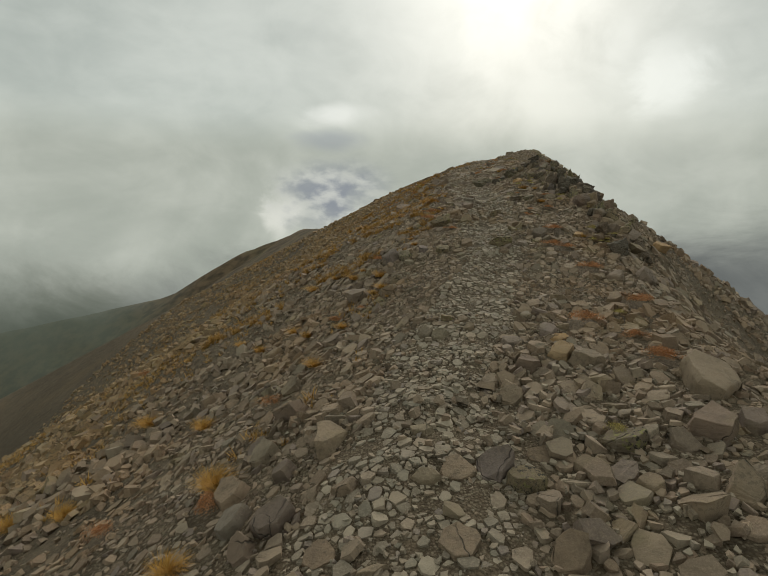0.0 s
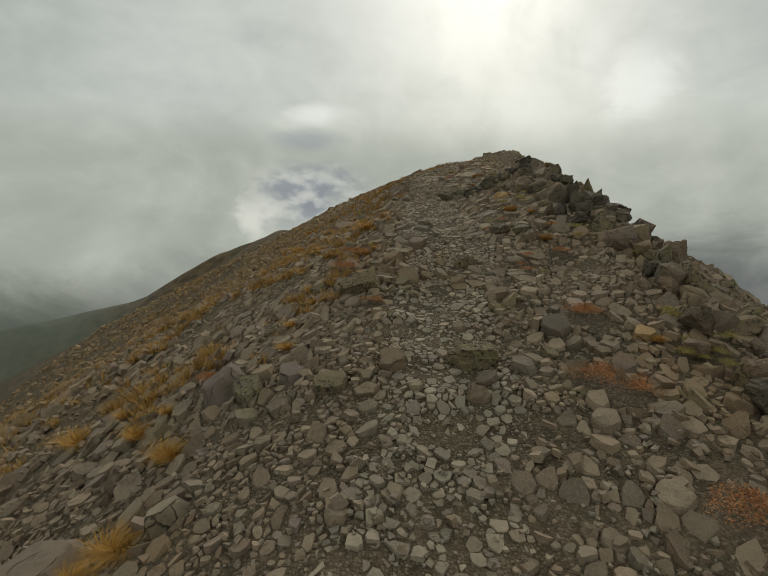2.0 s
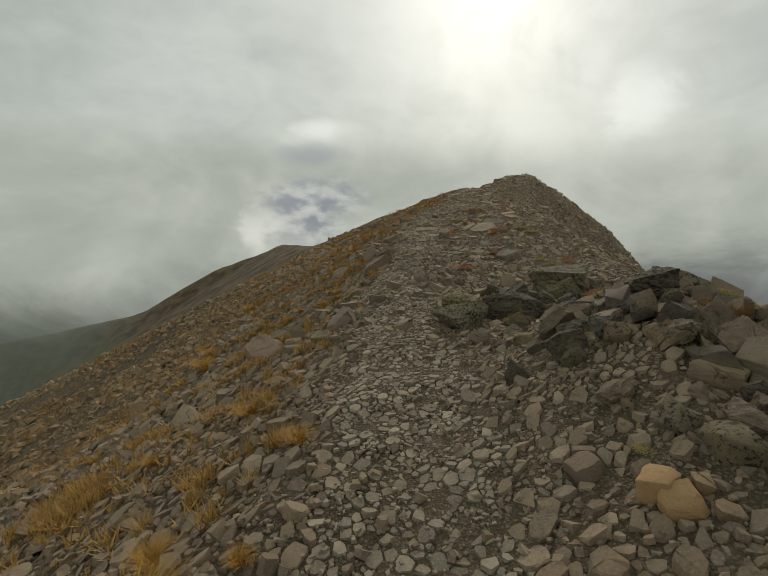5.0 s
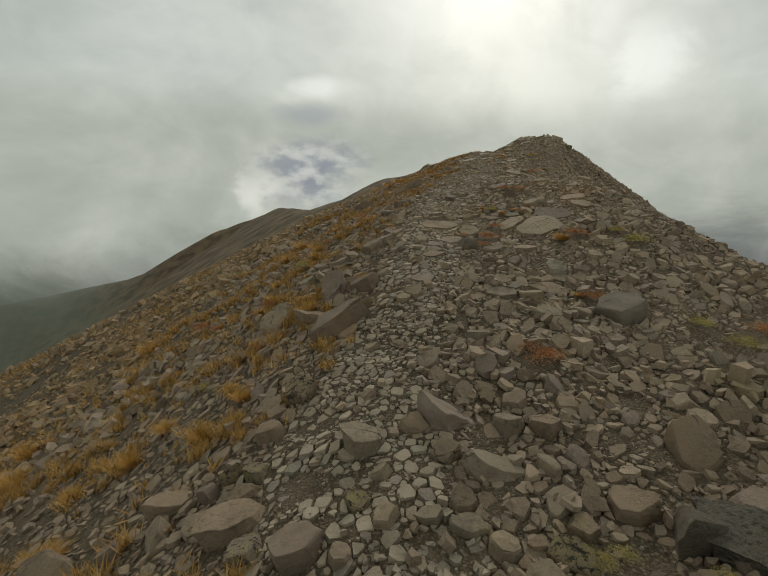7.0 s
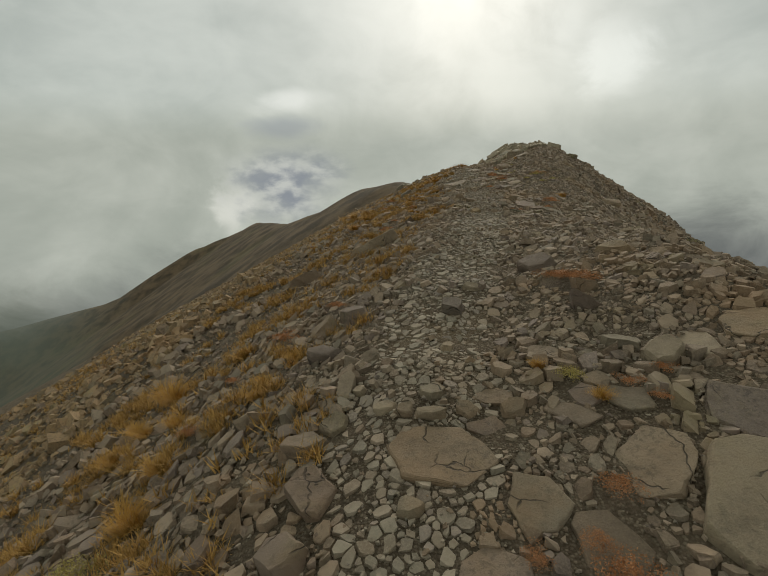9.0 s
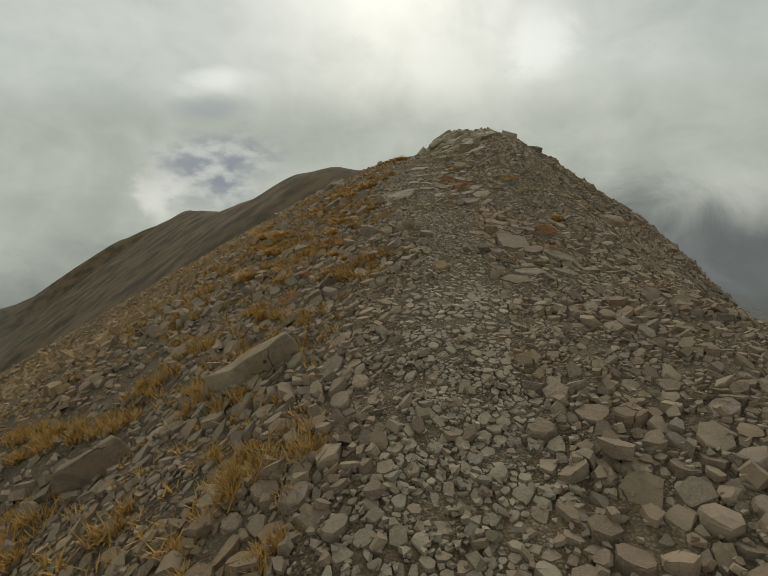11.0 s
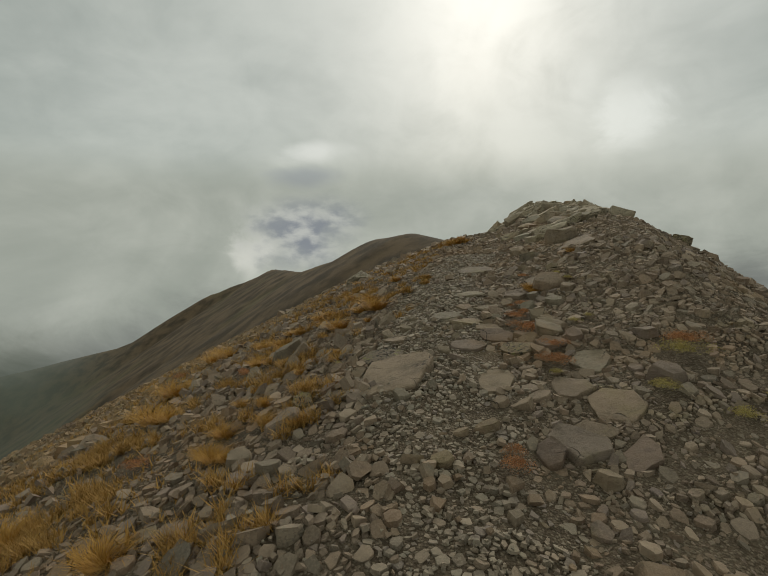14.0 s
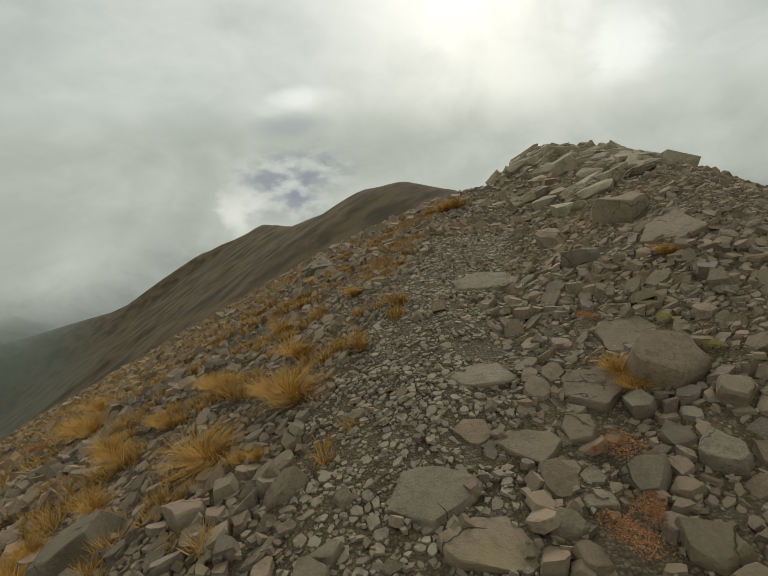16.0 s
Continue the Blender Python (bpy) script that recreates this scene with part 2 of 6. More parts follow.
# The crest of the spur beyond: x, y, z.
SPUR = np.array([(40, 110, -8), (38, 140, 0), (31.6, 166, 4.1), (22.9, 190, 6.4), (14, 219, 4.9), (0.7, 269, -2.7), (-35, 344, -16.9),
                 (-91, 530, -26), (-163, 554, -54), (-212, 544, -85), (-253, 534, -107), (-324, 534, -124), (-450, 520, -150)])
VALLEY = -330.0


def glide(y, column):
    """Smooth values between the stations."""
    k, v = STATIONS[:, 0], STATIONS[:, column]
    y = np.clip(y, k[0], k[-1] - 1e-6)
    i = np.clip(np.searchsorted(k, y, "right") - 1, 0, len(k) - 2)
    m = np.gradient(v, k)
    h = k[i + 1] - k[i]
    t = (y - k[i]) / h
    return ((2 * t**3 - 3 * t**2 + 1) * v[i] + (t**3 - 2 * t**2 + t) * h * m[i]
            + (3 * t**2 - 2 * t**3) * v[i + 1] + (t**3 - t**2) * h * m[i + 1])


def wave(x, y, size, seed):
    """Cheap rolling unevenness from crossed sines."""
    out = 0.0
    rng = np.random.RandomState(seed)
    for n in range(7):
        a, p = rng.uniform(0, math.tau, 2)
        q = math.tau / (size * rng.uniform(0.55, 1.6))
        out = out + np.sin(q * (x * math.cos(a) + y * math.sin(a)) + p) / 7
    return out


def height(x, y):
    x, y = np.asarray(x, float), np.asarray(y, float)
    v = x - glide(y, 1)
    lip, steep, steeper, width, rise, drop = (glide(y, c) for c in range(3, 9))
    z = glide(y, 2) - 0.35 * np.maximum(-6 - y, 0) - 0.62 * np.maximum(y - 66, 0)
    g = np.maximum(-v - 5, 0)
    z = z - steep * (np.sqrt(np.minimum(v, 0) ** 2 + lip**2) - lip) - (steeper - steep) * (np.sqrt(g * g + 1) - 1)
    u = np.clip(v / width, 0, 1)
    w = np.maximum(v - width, 0)
    z = z + rise * u * u * (3 - 2 * u) - drop * (np.sqrt(w * w + 0.25) - 0.5)
    e = np.maximum(w - 5.0, 0)
    z = z - 0.4 * (np.sqrt(e * e + 1) - 1)
    z = z - 0.12 * np.exp(-((x - 16) ** 2 + (y - 52.3) ** 2) / 8) + 0.42 * np.exp(-((x - 4.5) ** 2 + (y - 14.0) ** 2) / 0.9)
    z = z + 0.2 * np.exp(-((x - 18.2) ** 2 + (y - 51.6) ** 2) / 2.2) + 0.12 * np.exp(-((x - 16.2) ** 2 + (y - 56.8) ** 2) / 2.5)
    far = np.full(z.shape, -1e4)
    for a, b in zip(SPUR[:-1], SPUR[1:]):
        d = b[:2] - a[:2]
        s = np.clip(((x - a[0]) * d[0] + (y - a[1]) * d[1]) / (d @ d), 0, 1)
        gap = np.hypot(x - a[0] - s * d[0], y - a[1] - s * d[1])
        far = np.maximum(far, a[2] + s * (b[2] - a[2]) - 0.62 * (np.sqrt(gap**2 + 49) - 7))
    far = far + np.clip((y - 75) / 60, 0, 1) * 1.3 * wave(x, y, 45, 5)
    z = np.maximum(z, far)
    z = np.maximum(z, VALLEY + 25 * wave(x, y, 900, 8))
    near = np.exp(-(((np.minimum(np.abs(v), 80)) / 40) ** 2))
    return z + near * (0.05 * wave(x, y, 1.6, 1) + 0.03 * wave(x, y, 0.6, 2))


def mesh_object(name, verts, faces, mat, smooth=False):
    me = bpy.data.meshes.new(name)
    me.from_pydata(verts if isinstance(verts, list) else verts.tolist(), [], faces if isinstance(faces, list) else faces.tolist())
    me.materials.append(mat)
    if smooth:
        me.polygons.foreach_set("use_smooth", [True] * len(me.polygons))
    me.update()
    return new(name, me)


def growing(start, end, first, rate):
    out, step = [start], first
    while out[-1] < end:
        out.append(out[-1] + step)
        step *= rate
    return np.array(out)


def build_ground():
    ys = np.concatenate([-growing(6, 4000, 0.5, 1.25)[::-1], np.arange(-5.8, 62, 0.26), growing(62.2, 4500, 0.4, 1.018)])
    side = growing(6, 4200, 0.22, 1.05)
    vs = np.concatenate([-side[::-1], np.arange(-5.8, 5.9, 0.2), side])
    Y, V = np.meshgrid(ys, vs, indexing="ij")
    X = V + glide(Y, 1)
    Z = height(X, Y)
    n, m = Y.shape
    verts = np.stack([X, Y, Z], -1).reshape(-1, 3)
    i = (np.arange(n - 1)[:, None] * m + np.arange(m - 1)[None]).ravel()
    faces = np.stack([i, i + 1, i + m + 1, i + m], 1)
    ob = mesh_object("ground", verts, faces, SOIL, True)
    return tagged(ob, "brown stony mountain ridge with steep flanks and a far spur", "mountain ground", kind="structure")


ground = build_ground()


def build_cloud_bank():
    """The glowing cloud ring round the mountain, with the dim valley painted in its base, thinning out below."""
    m, k, bsdf = material("glowing_low_cloud")
    pos = k.vec("SUBTRACT", k.add("ShaderNodeNewGeometry").outputs["Position"], (3, 17, 3))
    way = k.vec("NORMALIZE", pos)
    colour, az, el, lumps = cloud_colour(k, way)
    wisp = k.noise(k.vec("MULTIPLY", way, (1, 1, 1.6)), 5.0, 7, 0.6, 0.6)
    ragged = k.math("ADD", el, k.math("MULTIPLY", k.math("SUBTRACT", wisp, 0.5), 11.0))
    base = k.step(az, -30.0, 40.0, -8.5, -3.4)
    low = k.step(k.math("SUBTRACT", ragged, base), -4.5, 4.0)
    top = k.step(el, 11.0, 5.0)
    # the dim valley under the cloud is painted into the emission colour
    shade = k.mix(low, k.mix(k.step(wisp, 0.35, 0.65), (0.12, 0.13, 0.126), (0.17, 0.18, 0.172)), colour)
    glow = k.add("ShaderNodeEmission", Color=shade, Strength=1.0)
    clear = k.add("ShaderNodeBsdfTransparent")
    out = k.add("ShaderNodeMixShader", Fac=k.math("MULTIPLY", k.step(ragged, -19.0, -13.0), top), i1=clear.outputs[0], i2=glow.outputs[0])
    k.put(m.node_tree.nodes["Material Output"], "Surface", out.outputs[0])
    verts, faces = [], []
    n, r = 96, 760
    for z in (-420, -150, -60, 20, 170):
        for i in range(n):
            a = math.tau * i / n
            verts.append((r * math.sin(a), 17 + r * math.cos(a), z))
    for j in range(4):
        for i in range(n):
            faces.append((j * n + i, j * n + (i + 1) % n, (j + 1) * n + (i + 1) % n, (j + 1) * n + i))
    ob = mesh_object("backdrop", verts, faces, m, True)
    ob.visible_shadow = False
    return tagged(ob, "glowing pale grey cloud bank round the mountain, with a dark valley painted in its base, thinning below", "cloud", kind="structure")


build_cloud_bank()


def build_mist():
    """A glowing sheet painted as mist over the low end of the spur and the valley beside it."""
    m, k, bsdf = material("glowing_mist_sheet")
    way = k.vec("NORMALIZE", k.vec("SUBTRACT", k.add("ShaderNodeNewGeometry").outputs["Position"], (3, 17, 3)))
    colour, az, el, lumps = cloud_colour(k, way)
    wisp = k.noise(k.vec("MULTIPLY", way, (1, 1, 1.4)), 6.0, 7, 0.6, 0.6)
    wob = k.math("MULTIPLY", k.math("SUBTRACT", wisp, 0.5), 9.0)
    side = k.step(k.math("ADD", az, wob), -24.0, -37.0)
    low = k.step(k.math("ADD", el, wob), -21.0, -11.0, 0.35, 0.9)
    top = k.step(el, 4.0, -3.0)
    # haze is painted as emission: cloud colour above, dark grey-green lower down
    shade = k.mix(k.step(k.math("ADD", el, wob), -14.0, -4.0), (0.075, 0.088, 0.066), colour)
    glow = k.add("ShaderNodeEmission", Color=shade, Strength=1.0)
    clear = k.add("ShaderNodeBsdfTransparent")
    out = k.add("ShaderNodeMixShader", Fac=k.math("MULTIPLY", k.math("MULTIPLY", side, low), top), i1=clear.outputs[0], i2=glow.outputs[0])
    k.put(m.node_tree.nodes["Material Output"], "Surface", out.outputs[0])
    verts, faces = [], []
    n, r = 30, 330
    for z in (-190, -90, 50):
        for i in range(n):
            a = radians(-95 + 80 * i / (n - 1))
            verts.append((3 + r * math.sin(a), 17 + r * math.cos(a), z))
    for j in range(2):
        faces += [(j * n + i, j * n + i + 1, (j + 1) * n + i + 1, (j + 1) * n + i) for i in range(n - 1)]
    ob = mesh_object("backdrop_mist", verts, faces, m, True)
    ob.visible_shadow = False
    return tagged(ob, "glowing see-through sheet painted as thin grey mist over the low end of the spur", "cloud", kind="structure")


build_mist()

# ---- stones ----
rng = np.random.RandomState(11)


def block_shape(seed, flat=0.55, corners=5, long=1.4):
    """A split chip about 1 across: an uneven polygon with a flat, tilted top and broken sides."""
    r = np.random.RandomState(seed)
    a = (np.arange(corners) + r.uniform(-0.33, 0.33, corners)) * math.tau / corners
    rad = r.uniform(0.38, 0.6, corners)
    ring = np.stack([rad * np.cos(a) * long, rad * np.sin(a)], 1)
    tilt = r.uniform(-0.3, 0.3, 2)
    low = np.concatenate([ring * r.uniform(0.8, 1.1, (corners, 1)), np.full((corners, 1), -0.5 * flat)], 1)
    high = ring * r.uniform(0.7, 0.98, (corners, 1)) + r.uniform(-0.06, 0.06, 2)
    high = np.concatenate([high, (0.45 * flat + high @ tilt * flat)[:, None]], 1)
    bm = bmesh.new()
    for q in np.concatenate([low, high]):
        bm.verts.new(q)
    hull = bmesh.ops.convex_hull(bm, input=bm.verts)
    bmesh.ops.delete(bm, geom=list({g for g in hull["geom_interior"] + hull["geom_unused"] if isinstance(g, bmesh.types.BMVert)}), context="VERTS")
    bmesh.ops.triangulate(bm, faces=bm.faces)
    bm.verts.index_update()
    v = np.array([list(q.co) for q in bm.verts])
    f = np.array([[q.index for q in face.verts] for face in bm.faces])
    bm.free()
    return v, f


def worn(v, f, cuts, rough, seed, edge=0.03):
    """A finer mesh of a lump, with broken edges and an uneven face."""
    bm = bmesh.new()
    made = [bm.verts.new(q) for q in v]
    for q in f:
        bm.faces.new([made[i] for i in q])
    bmesh.ops.dissolve_limit(bm, angle_limit=0.12, verts=bm.verts, edges=bm.edges)
    bmesh.ops.bevel(bm, geom=list(bm.edges), offset=edge, segments=1, affect="EDGES", profile=0.5)
    bmesh.ops.triangulate(bm, faces=bm.faces)
    for _ in range(cuts):
        bmesh.ops.subdivide_edges(bm, edges=[e for e in bm.edges if e.calc_length() > 0.16], cuts=1, use_grid_fill=False)
        bmesh.ops.triangulate(bm, faces=bm.faces)
    for q in bm.verts:
        p = q.co * 3.1 + Vector((seed * 3.7, seed, 0))
        q.co += rough * Vector((noise.noise(p), noise.noise(p + Vector((9, 0, 0))), 0.6 * noise.noise(p + Vector((0, 9, 0)))))
    me = bpy.data.meshes.new("stone")
    bm.to_mesh(me)
    bm.free()
    me.polygons.foreach_set("use_smooth", [True] * len(me.polygons))
    me.set_sharp_from_angle(angle=radians(24))
    return me


def slab_shape(seed):
    """A flat split slab: an uneven polygon with a stepped, undercut side."""
    r = np.random.RandomState(seed)
    n = r.randint(4, 8)
    a = (np.arange(n) + r.uniform(-0.32, 0.32, n)) * math.tau / n
    rad = r.uniform(0.3, 0.66, n)
    ring = np.stack([rad * np.cos(a), rad * np.sin(a)], 1)
    tilt = r.uniform(-0.18, 0.18, 2)
    levels = ((0.82, -0.5), (1.0, -0.1), (0.97, 0.36), (0.86, 0.5))
    verts = []
    for k, (grow, z) in enumerate(levels):
        shift = r.uniform(-0.03, 0.03, (n, 2))
        for p, q in zip(ring, shift):
            x, y = p * grow + q
            verts.append((x, y, z + (x * tilt[0] + y * tilt[1]) * (1 if k > 1 else 0.3)))
    faces = [tuple(range(n))[::-1], tuple(3 * n + i for i in range(n))]
    for k in range(3):
        faces += [(k * n + i, k * n + (i + 1) % n, (k + 1) * n + (i + 1) % n, (k + 1) * n + i) for i in range(n)]
    return np.array(verts), faces


def spike_shape(seed):
    r = np.random.RandomState(seed)
    p = []
    for z, grow, n in ((-0.5, 1.0, 6), (0.0, 0.85, 6), (0.32, 0.5, 4), (0.5, 0.18, 2)):
        for i in range(n):
            a = math.tau * (i + r.uniform(-0.3, 0.3)) / n
            p.append((0.5 * grow * math.cos(a) * r.uniform(0.7, 1.1) + 0.2 * z, 0.5 * grow * math.sin(a) * r.uniform(0.7, 1.1), z + r.uniform(-0.12, 0.1)))
    bm = bmesh.new()
    for q in p:
        bm.verts.new(q)
    bmesh.ops.convex_hull(bm, input=bm.verts)
    loose = [q for q in bm.verts if not q.link_faces]
    bmesh.ops.delete(bm, geom=loose, context="VERTS")
    bm.verts.index_update()
    v = np.array([list(q.co) for q in bm.verts])
    f = [[q.index for q in face.verts] for face in bm.faces]
    bm.free()
    return v, f


def cube_shape(seed):
    """A blocky lump about 1 x 1 x 1."""
    r = np.random.RandomState(seed)
    p = np.array([(sx, sy, sz) for sx in (-1, 1) for sy in (-1, 1) for sz in (-1, 1)], float) * 0.5
    p *= r.uniform(0.34, 1.08, p.shape)
    extra = r.uniform(-0.55, 0.55, (8, 3))
    extra[:, 2] = r.uniform(-0.1, 0.5, 8)
    p = np.concatenate([p, extra])
    bm = bmesh.new()
    for q in p:
        bm.verts.new(q)
    bmesh.ops.convex_hull(bm, input=bm.verts)
    bmesh.ops.delete(bm, geom=[q for q in bm.verts if not q.link_faces], context="VERTS")
    bm.verts.index_update()
    v = np.array([list(q.co) for q in bm.verts])
    f = [[q.index for q in face.verts] for face in bm.faces]
    bm.free()
    return v, f


LUMPS = [worn(*cube_shape(300 + s), 1, 0.045, s, 0.018) for s in range(20)]
SLABS = [worn(*slab_shape(400 + s), 1, 0.06, s, 0.01) for s in range(20)]
SPIKES = [worn(*spike_shape(500 + s), 3, 0.07, s, 0.015) for s in range(8)]


def rugged(seed):
    """A rugged boulder: an angular hull, split into small faces and roughened at three scales."""
    v, f = cube_shape(600 + seed)
    bm = bmesh.new()
    made = [bm.verts.new(q) for q in v]
    for q in f:
        bm.faces.new([made[i] for i in q])
    bmesh.ops.triangulate(bm, faces=bm.faces)
    for _ in range(4):
        bmesh.ops.subdivide_edges(bm, edges=[e for e in bm.edges if e.calc_length() > 0.085], cuts=1)
        bmesh.ops.triangulate(bm, faces=bm.faces)
    bm.normal_update()
    for q in bm.verts:
        p = q.co + Vector((seed * 5.3, seed, 0))
        ledge = noise.cell(Vector((p.x * 3 + 2 * noise.noise(p * 2), p.y * 3, p.z * 5)))
        q.co += q.normal * (0.03 * ledge + 0.025 * noise.noise(p * 4) + 0.025 * noise.noise(p * 9) + 0.02 * noise.noise(p * 21)) + 0.05 * Vector((noise.noise(p * 1.7), noise.noise(p * 1.7 + Vector((7, 0, 0))), 0))
    me = bpy.data.meshes.new("boulder")
    bm.to_mesh(me)
    bm.free()
    return me


BOULDERS = [rugged(s) for s in range(8)]
FOOT = []      # where a single stone lies: x, y, radius
dressed = {}


def lay(meshes, mat, name, label, x, y, width, depth, tall, turn, sink=0.4, tilt=7.0):
    """One stone, bedded in the slope."""
    pick = meshes[int(abs(x * 37.1 + y * 11.3) * 10) % len(meshes)]
    key = (pick.name, mat.name)
    if key not in dressed:
        dressed[key] = pick.copy()
        dressed[key].materials.append(mat)
    ob = new(name, dressed[key])
    up = Vector(normals(np.array([x]), np.array([y]))[0]).normalized()
    ground_z = float(height(x, y))
    lean = Vector((0, 0, 1)).rotation_difference(up).to_matrix().to_4x4()
    r = random.Random(int(x * 977 + y * 131))
    own = pose(0, 0, 0, r.uniform(-tilt, tilt), r.uniform(-tilt, tilt), turn + r.uniform(-25, 25))
    ob.matrix_world = (Matrix.Translation(Vector((x, y, ground_z)) + up * tall * (0.5 - sink)) @ lean @ own
                       @ Matrix.Diagonal((width, depth, tall, 1)))
    FOOT.append((x, y, 0.32 * min(width, depth) + 0.06 * max(width, depth)))
    return tagged(ob, label, "stone", "loose stones on the ridge")


def lay_lichen(*a):
    return lay(BOULDERS, LICHEN, "boulder", "large boulder with dark and yellow lichen", *a)


SMALL = [block_shape(100 + s, r, 4 + s % 3, l) for s, (r, l) in enumerate([(0.5, 1.2), (0.6, 1.0), (0.4, 1.3), (0.7, 1.1), (0.45, 1.25), (0.55, 1.4)])]
SHAPES = [block_shape(200 + s, r, 4 + s % 3, l) for s, (r, l) in enumerate([(0.4, 1.15), (0.55, 1.3), (0.35, 1.1), (0.7, 1.05), (0.5, 1.2), (0.3, 1.3), (0.6, 1.0), (0.45, 1.35)])]


def turns(n, tilt, normal):
    """Random turns about the ground's normal with some tilt, as n matrices."""
    a = rng.uniform(0, math.tau, n)
    b = rng.normal(0, tilt, n)
    c = rng.normal(0, tilt, n)
    def about(axis, ang):
        out = np.zeros((n, 3, 3))
        i, j = [(1, 2), (2, 0), (0, 1)][axis]
        out[:, axis, axis] = 1
        out[:, i, i] = out[:, j, j] = np.cos(ang)
        out[:, i, j], out[:, j, i] = -np.sin(ang), np.sin(ang)
        return out
    m = about(0, b) @ about(1, c) @ about(2, a)
    up = normal / np.linalg.norm(normal, axis=1)[:, None]
    side = np.cross(np.array([0.0, 1.0, 0.0]), up)
    side /= np.linalg.norm(side, axis=1)[:, None]
    frame3 = np.stack([side, np.cross(up, side), up], -1)
    return frame3 @ m


def normals(x, y):
    e = 0.12
    dx = (height(x + e, y) - height(x - e, y)) / (2 * e)
    dy = (height(x, y + e) - height(x, y - e)) / (2 * e)
    return np.stack([-dx, -dy, np.ones_like(dx)], -1)


def scatter(name, x, y, size, shapes, mat, label, tilt=0.25, lift=0.12):
    """Many stones in one mesh, each set into the slope."""
    n = len(x)
    turn = turns(n, tilt, normals(x, y))
    base = np.stack([x, y, height(x, y) + lift * size], -1)
    pick = rng.randint(0, len(shapes), n)
    stretch = size[:, None] * rng.uniform(0.75, 1.25, (n, 3))
    vs, fs, count = [], [], 0
    for s, (v, f) in enumerate(shapes):
        k = np.flatnonzero(pick == s)
        if not len(k):
            continue
        w = np.einsum("nij,nvj->nvi", turn[k], v[None] * stretch[k][:, None]) + base[k][:, None]
        vs.append(w.reshape(-1, 3))
        fs.append((f[None] + (count + np.arange(len(k)) * len(v))[:, None, None]).reshape(-1, 3))
        count += len(k) * len(v)
    vs, fs = np.concatenate(vs), np.concatenate(fs)
    me = bpy.data.meshes.new(name)
    me.vertices.add(len(vs))
    me.vertices.foreach_set("co", vs.ravel())
    me.loops.add(fs.size)
    me.loops.foreach_set("vertex_index", fs.ravel())
    me.polygons.add(len(fs))
    me.polygons.foreach_set("loop_start", np.arange(0, fs.size, 3))
    me.polygons.foreach_set("loop_total", np.full(len(fs), 3))
    me.polygons.foreach_set("use_smooth", np.zeros(len(fs), bool))
    me.materials.append(mat)
    me.update(calc_edges=True)
    return tagged(new(name, me), label, "scree", kind="stuff")


def bare(x, y, size):
    """Which places are free of the single stones."""
    ok = np.ones(len(x), bool)
    for fx, fy, r in FOOT:
        ok &= (x - fx) ** 2 + (y - fy) ** 2 > (r + 0.15 * size) ** 2
    return ok


def spread(y0, y1, v0, v1, per_m2):
    n = int((y1 - y0) * (v1 - v0) * per_m2)
    y = rng.uniform(y0, y1, n)
    v = rng.uniform(v0, v1, n)
    return v + glide(y, 1), y, v


def sizes(n, low, high, power=2.2):
    return low * (high / low) ** (rng.uniform(0, 1, n) ** power)


KNOWN = []     # the stones that stand out: kind, x, y, width, depth, height, turn
# grey blocks: x, y, width, depth, height, turn
for spot in ((0.81, 1.72, 0.18, 0.18, 0.07, -25),
             (1.72, 1.97, 0.19, 0.22, 0.08, -41),
             (1.59, 2.06, 0.16, 0.17, 0.07, -37),
             (0.84, 2.07, 0.13, 0.20, 0.05, -22),
             (1.36, 2.10, 0.14, 0.14, 0.06, -32),
             (-0.20, 2.28, 0.15, 0.13, 0.05, 5),
             (1.14, 2.30, 0.16, 0.15, 0.06, -26),
             (1.72, 2.43, 0.21, 0.15, 0.06, -35),
             (-0.95, 2.67, 0.22, 0.32, 0.09, 19),
             (-0.82, 2.99, 0.21, 0.28, 0.09, 15),
             (2.37, 3.17, 0.38, 0.64, 0.16, -36),
             (0.84, 3.44, 0.16, 0.21, 0.07, -13),
             (1.68, 3.65, 0.34, 0.25, 0.10, -24),
             (1.20, 4.14, 0.22, 0.17, 0.07, -16),
             (-0.89, 4.23, 0.27, 0.21, 0.09, 11),
             (2.39, 4.26, 0.19, 0.14, 0.06, -47),):
    KNOWN.append(("grey", *spot))
for spot in ((2.09, 4.46, 0.18, 0.11, 0.05, -38),
             (0.43, 4.47, 0.16, 0.16, 0.07, 4),
             (2.61, 4.53, 0.15, 0.18, 0.06, -46),
             (0.85, 4.78, 0.13, 0.12, 0.05, -6),
             (1.53, 4.83, 0.14, 0.15, 0.06, -22),
             (0.52, 4.86, 0.16, 0.10, 0.04, 1),
             (-1.97, 5.06, 0.32, 0.35, 0.13, 21),
             (2.67, 5.06, 0.19, 0.17, 0.07, -40),
             (2.68, 5.29, 0.20, 0.21, 0.08, -37),
             (2.09, 5.40, 0.21, 0.13, 0.06, -28),
             (2.91, 6.11, 0.17, 0.14, 0.06, -33),
             (0.05, 6.33, 0.26, 0.23, 0.10, 7),
             (-0.60, 6.57, 0.22, 0.21, 0.09, 16),
             (1.92, 7.35, 0.17, 0.12, 0.05, -17),
             (1.22, 7.53, 0.16, 0.13, 0.05, 5),
             (0.64, 7.53, 0.17, 0.21, 0.07, 21),):
    KNOWN.append(("grey", *spot))
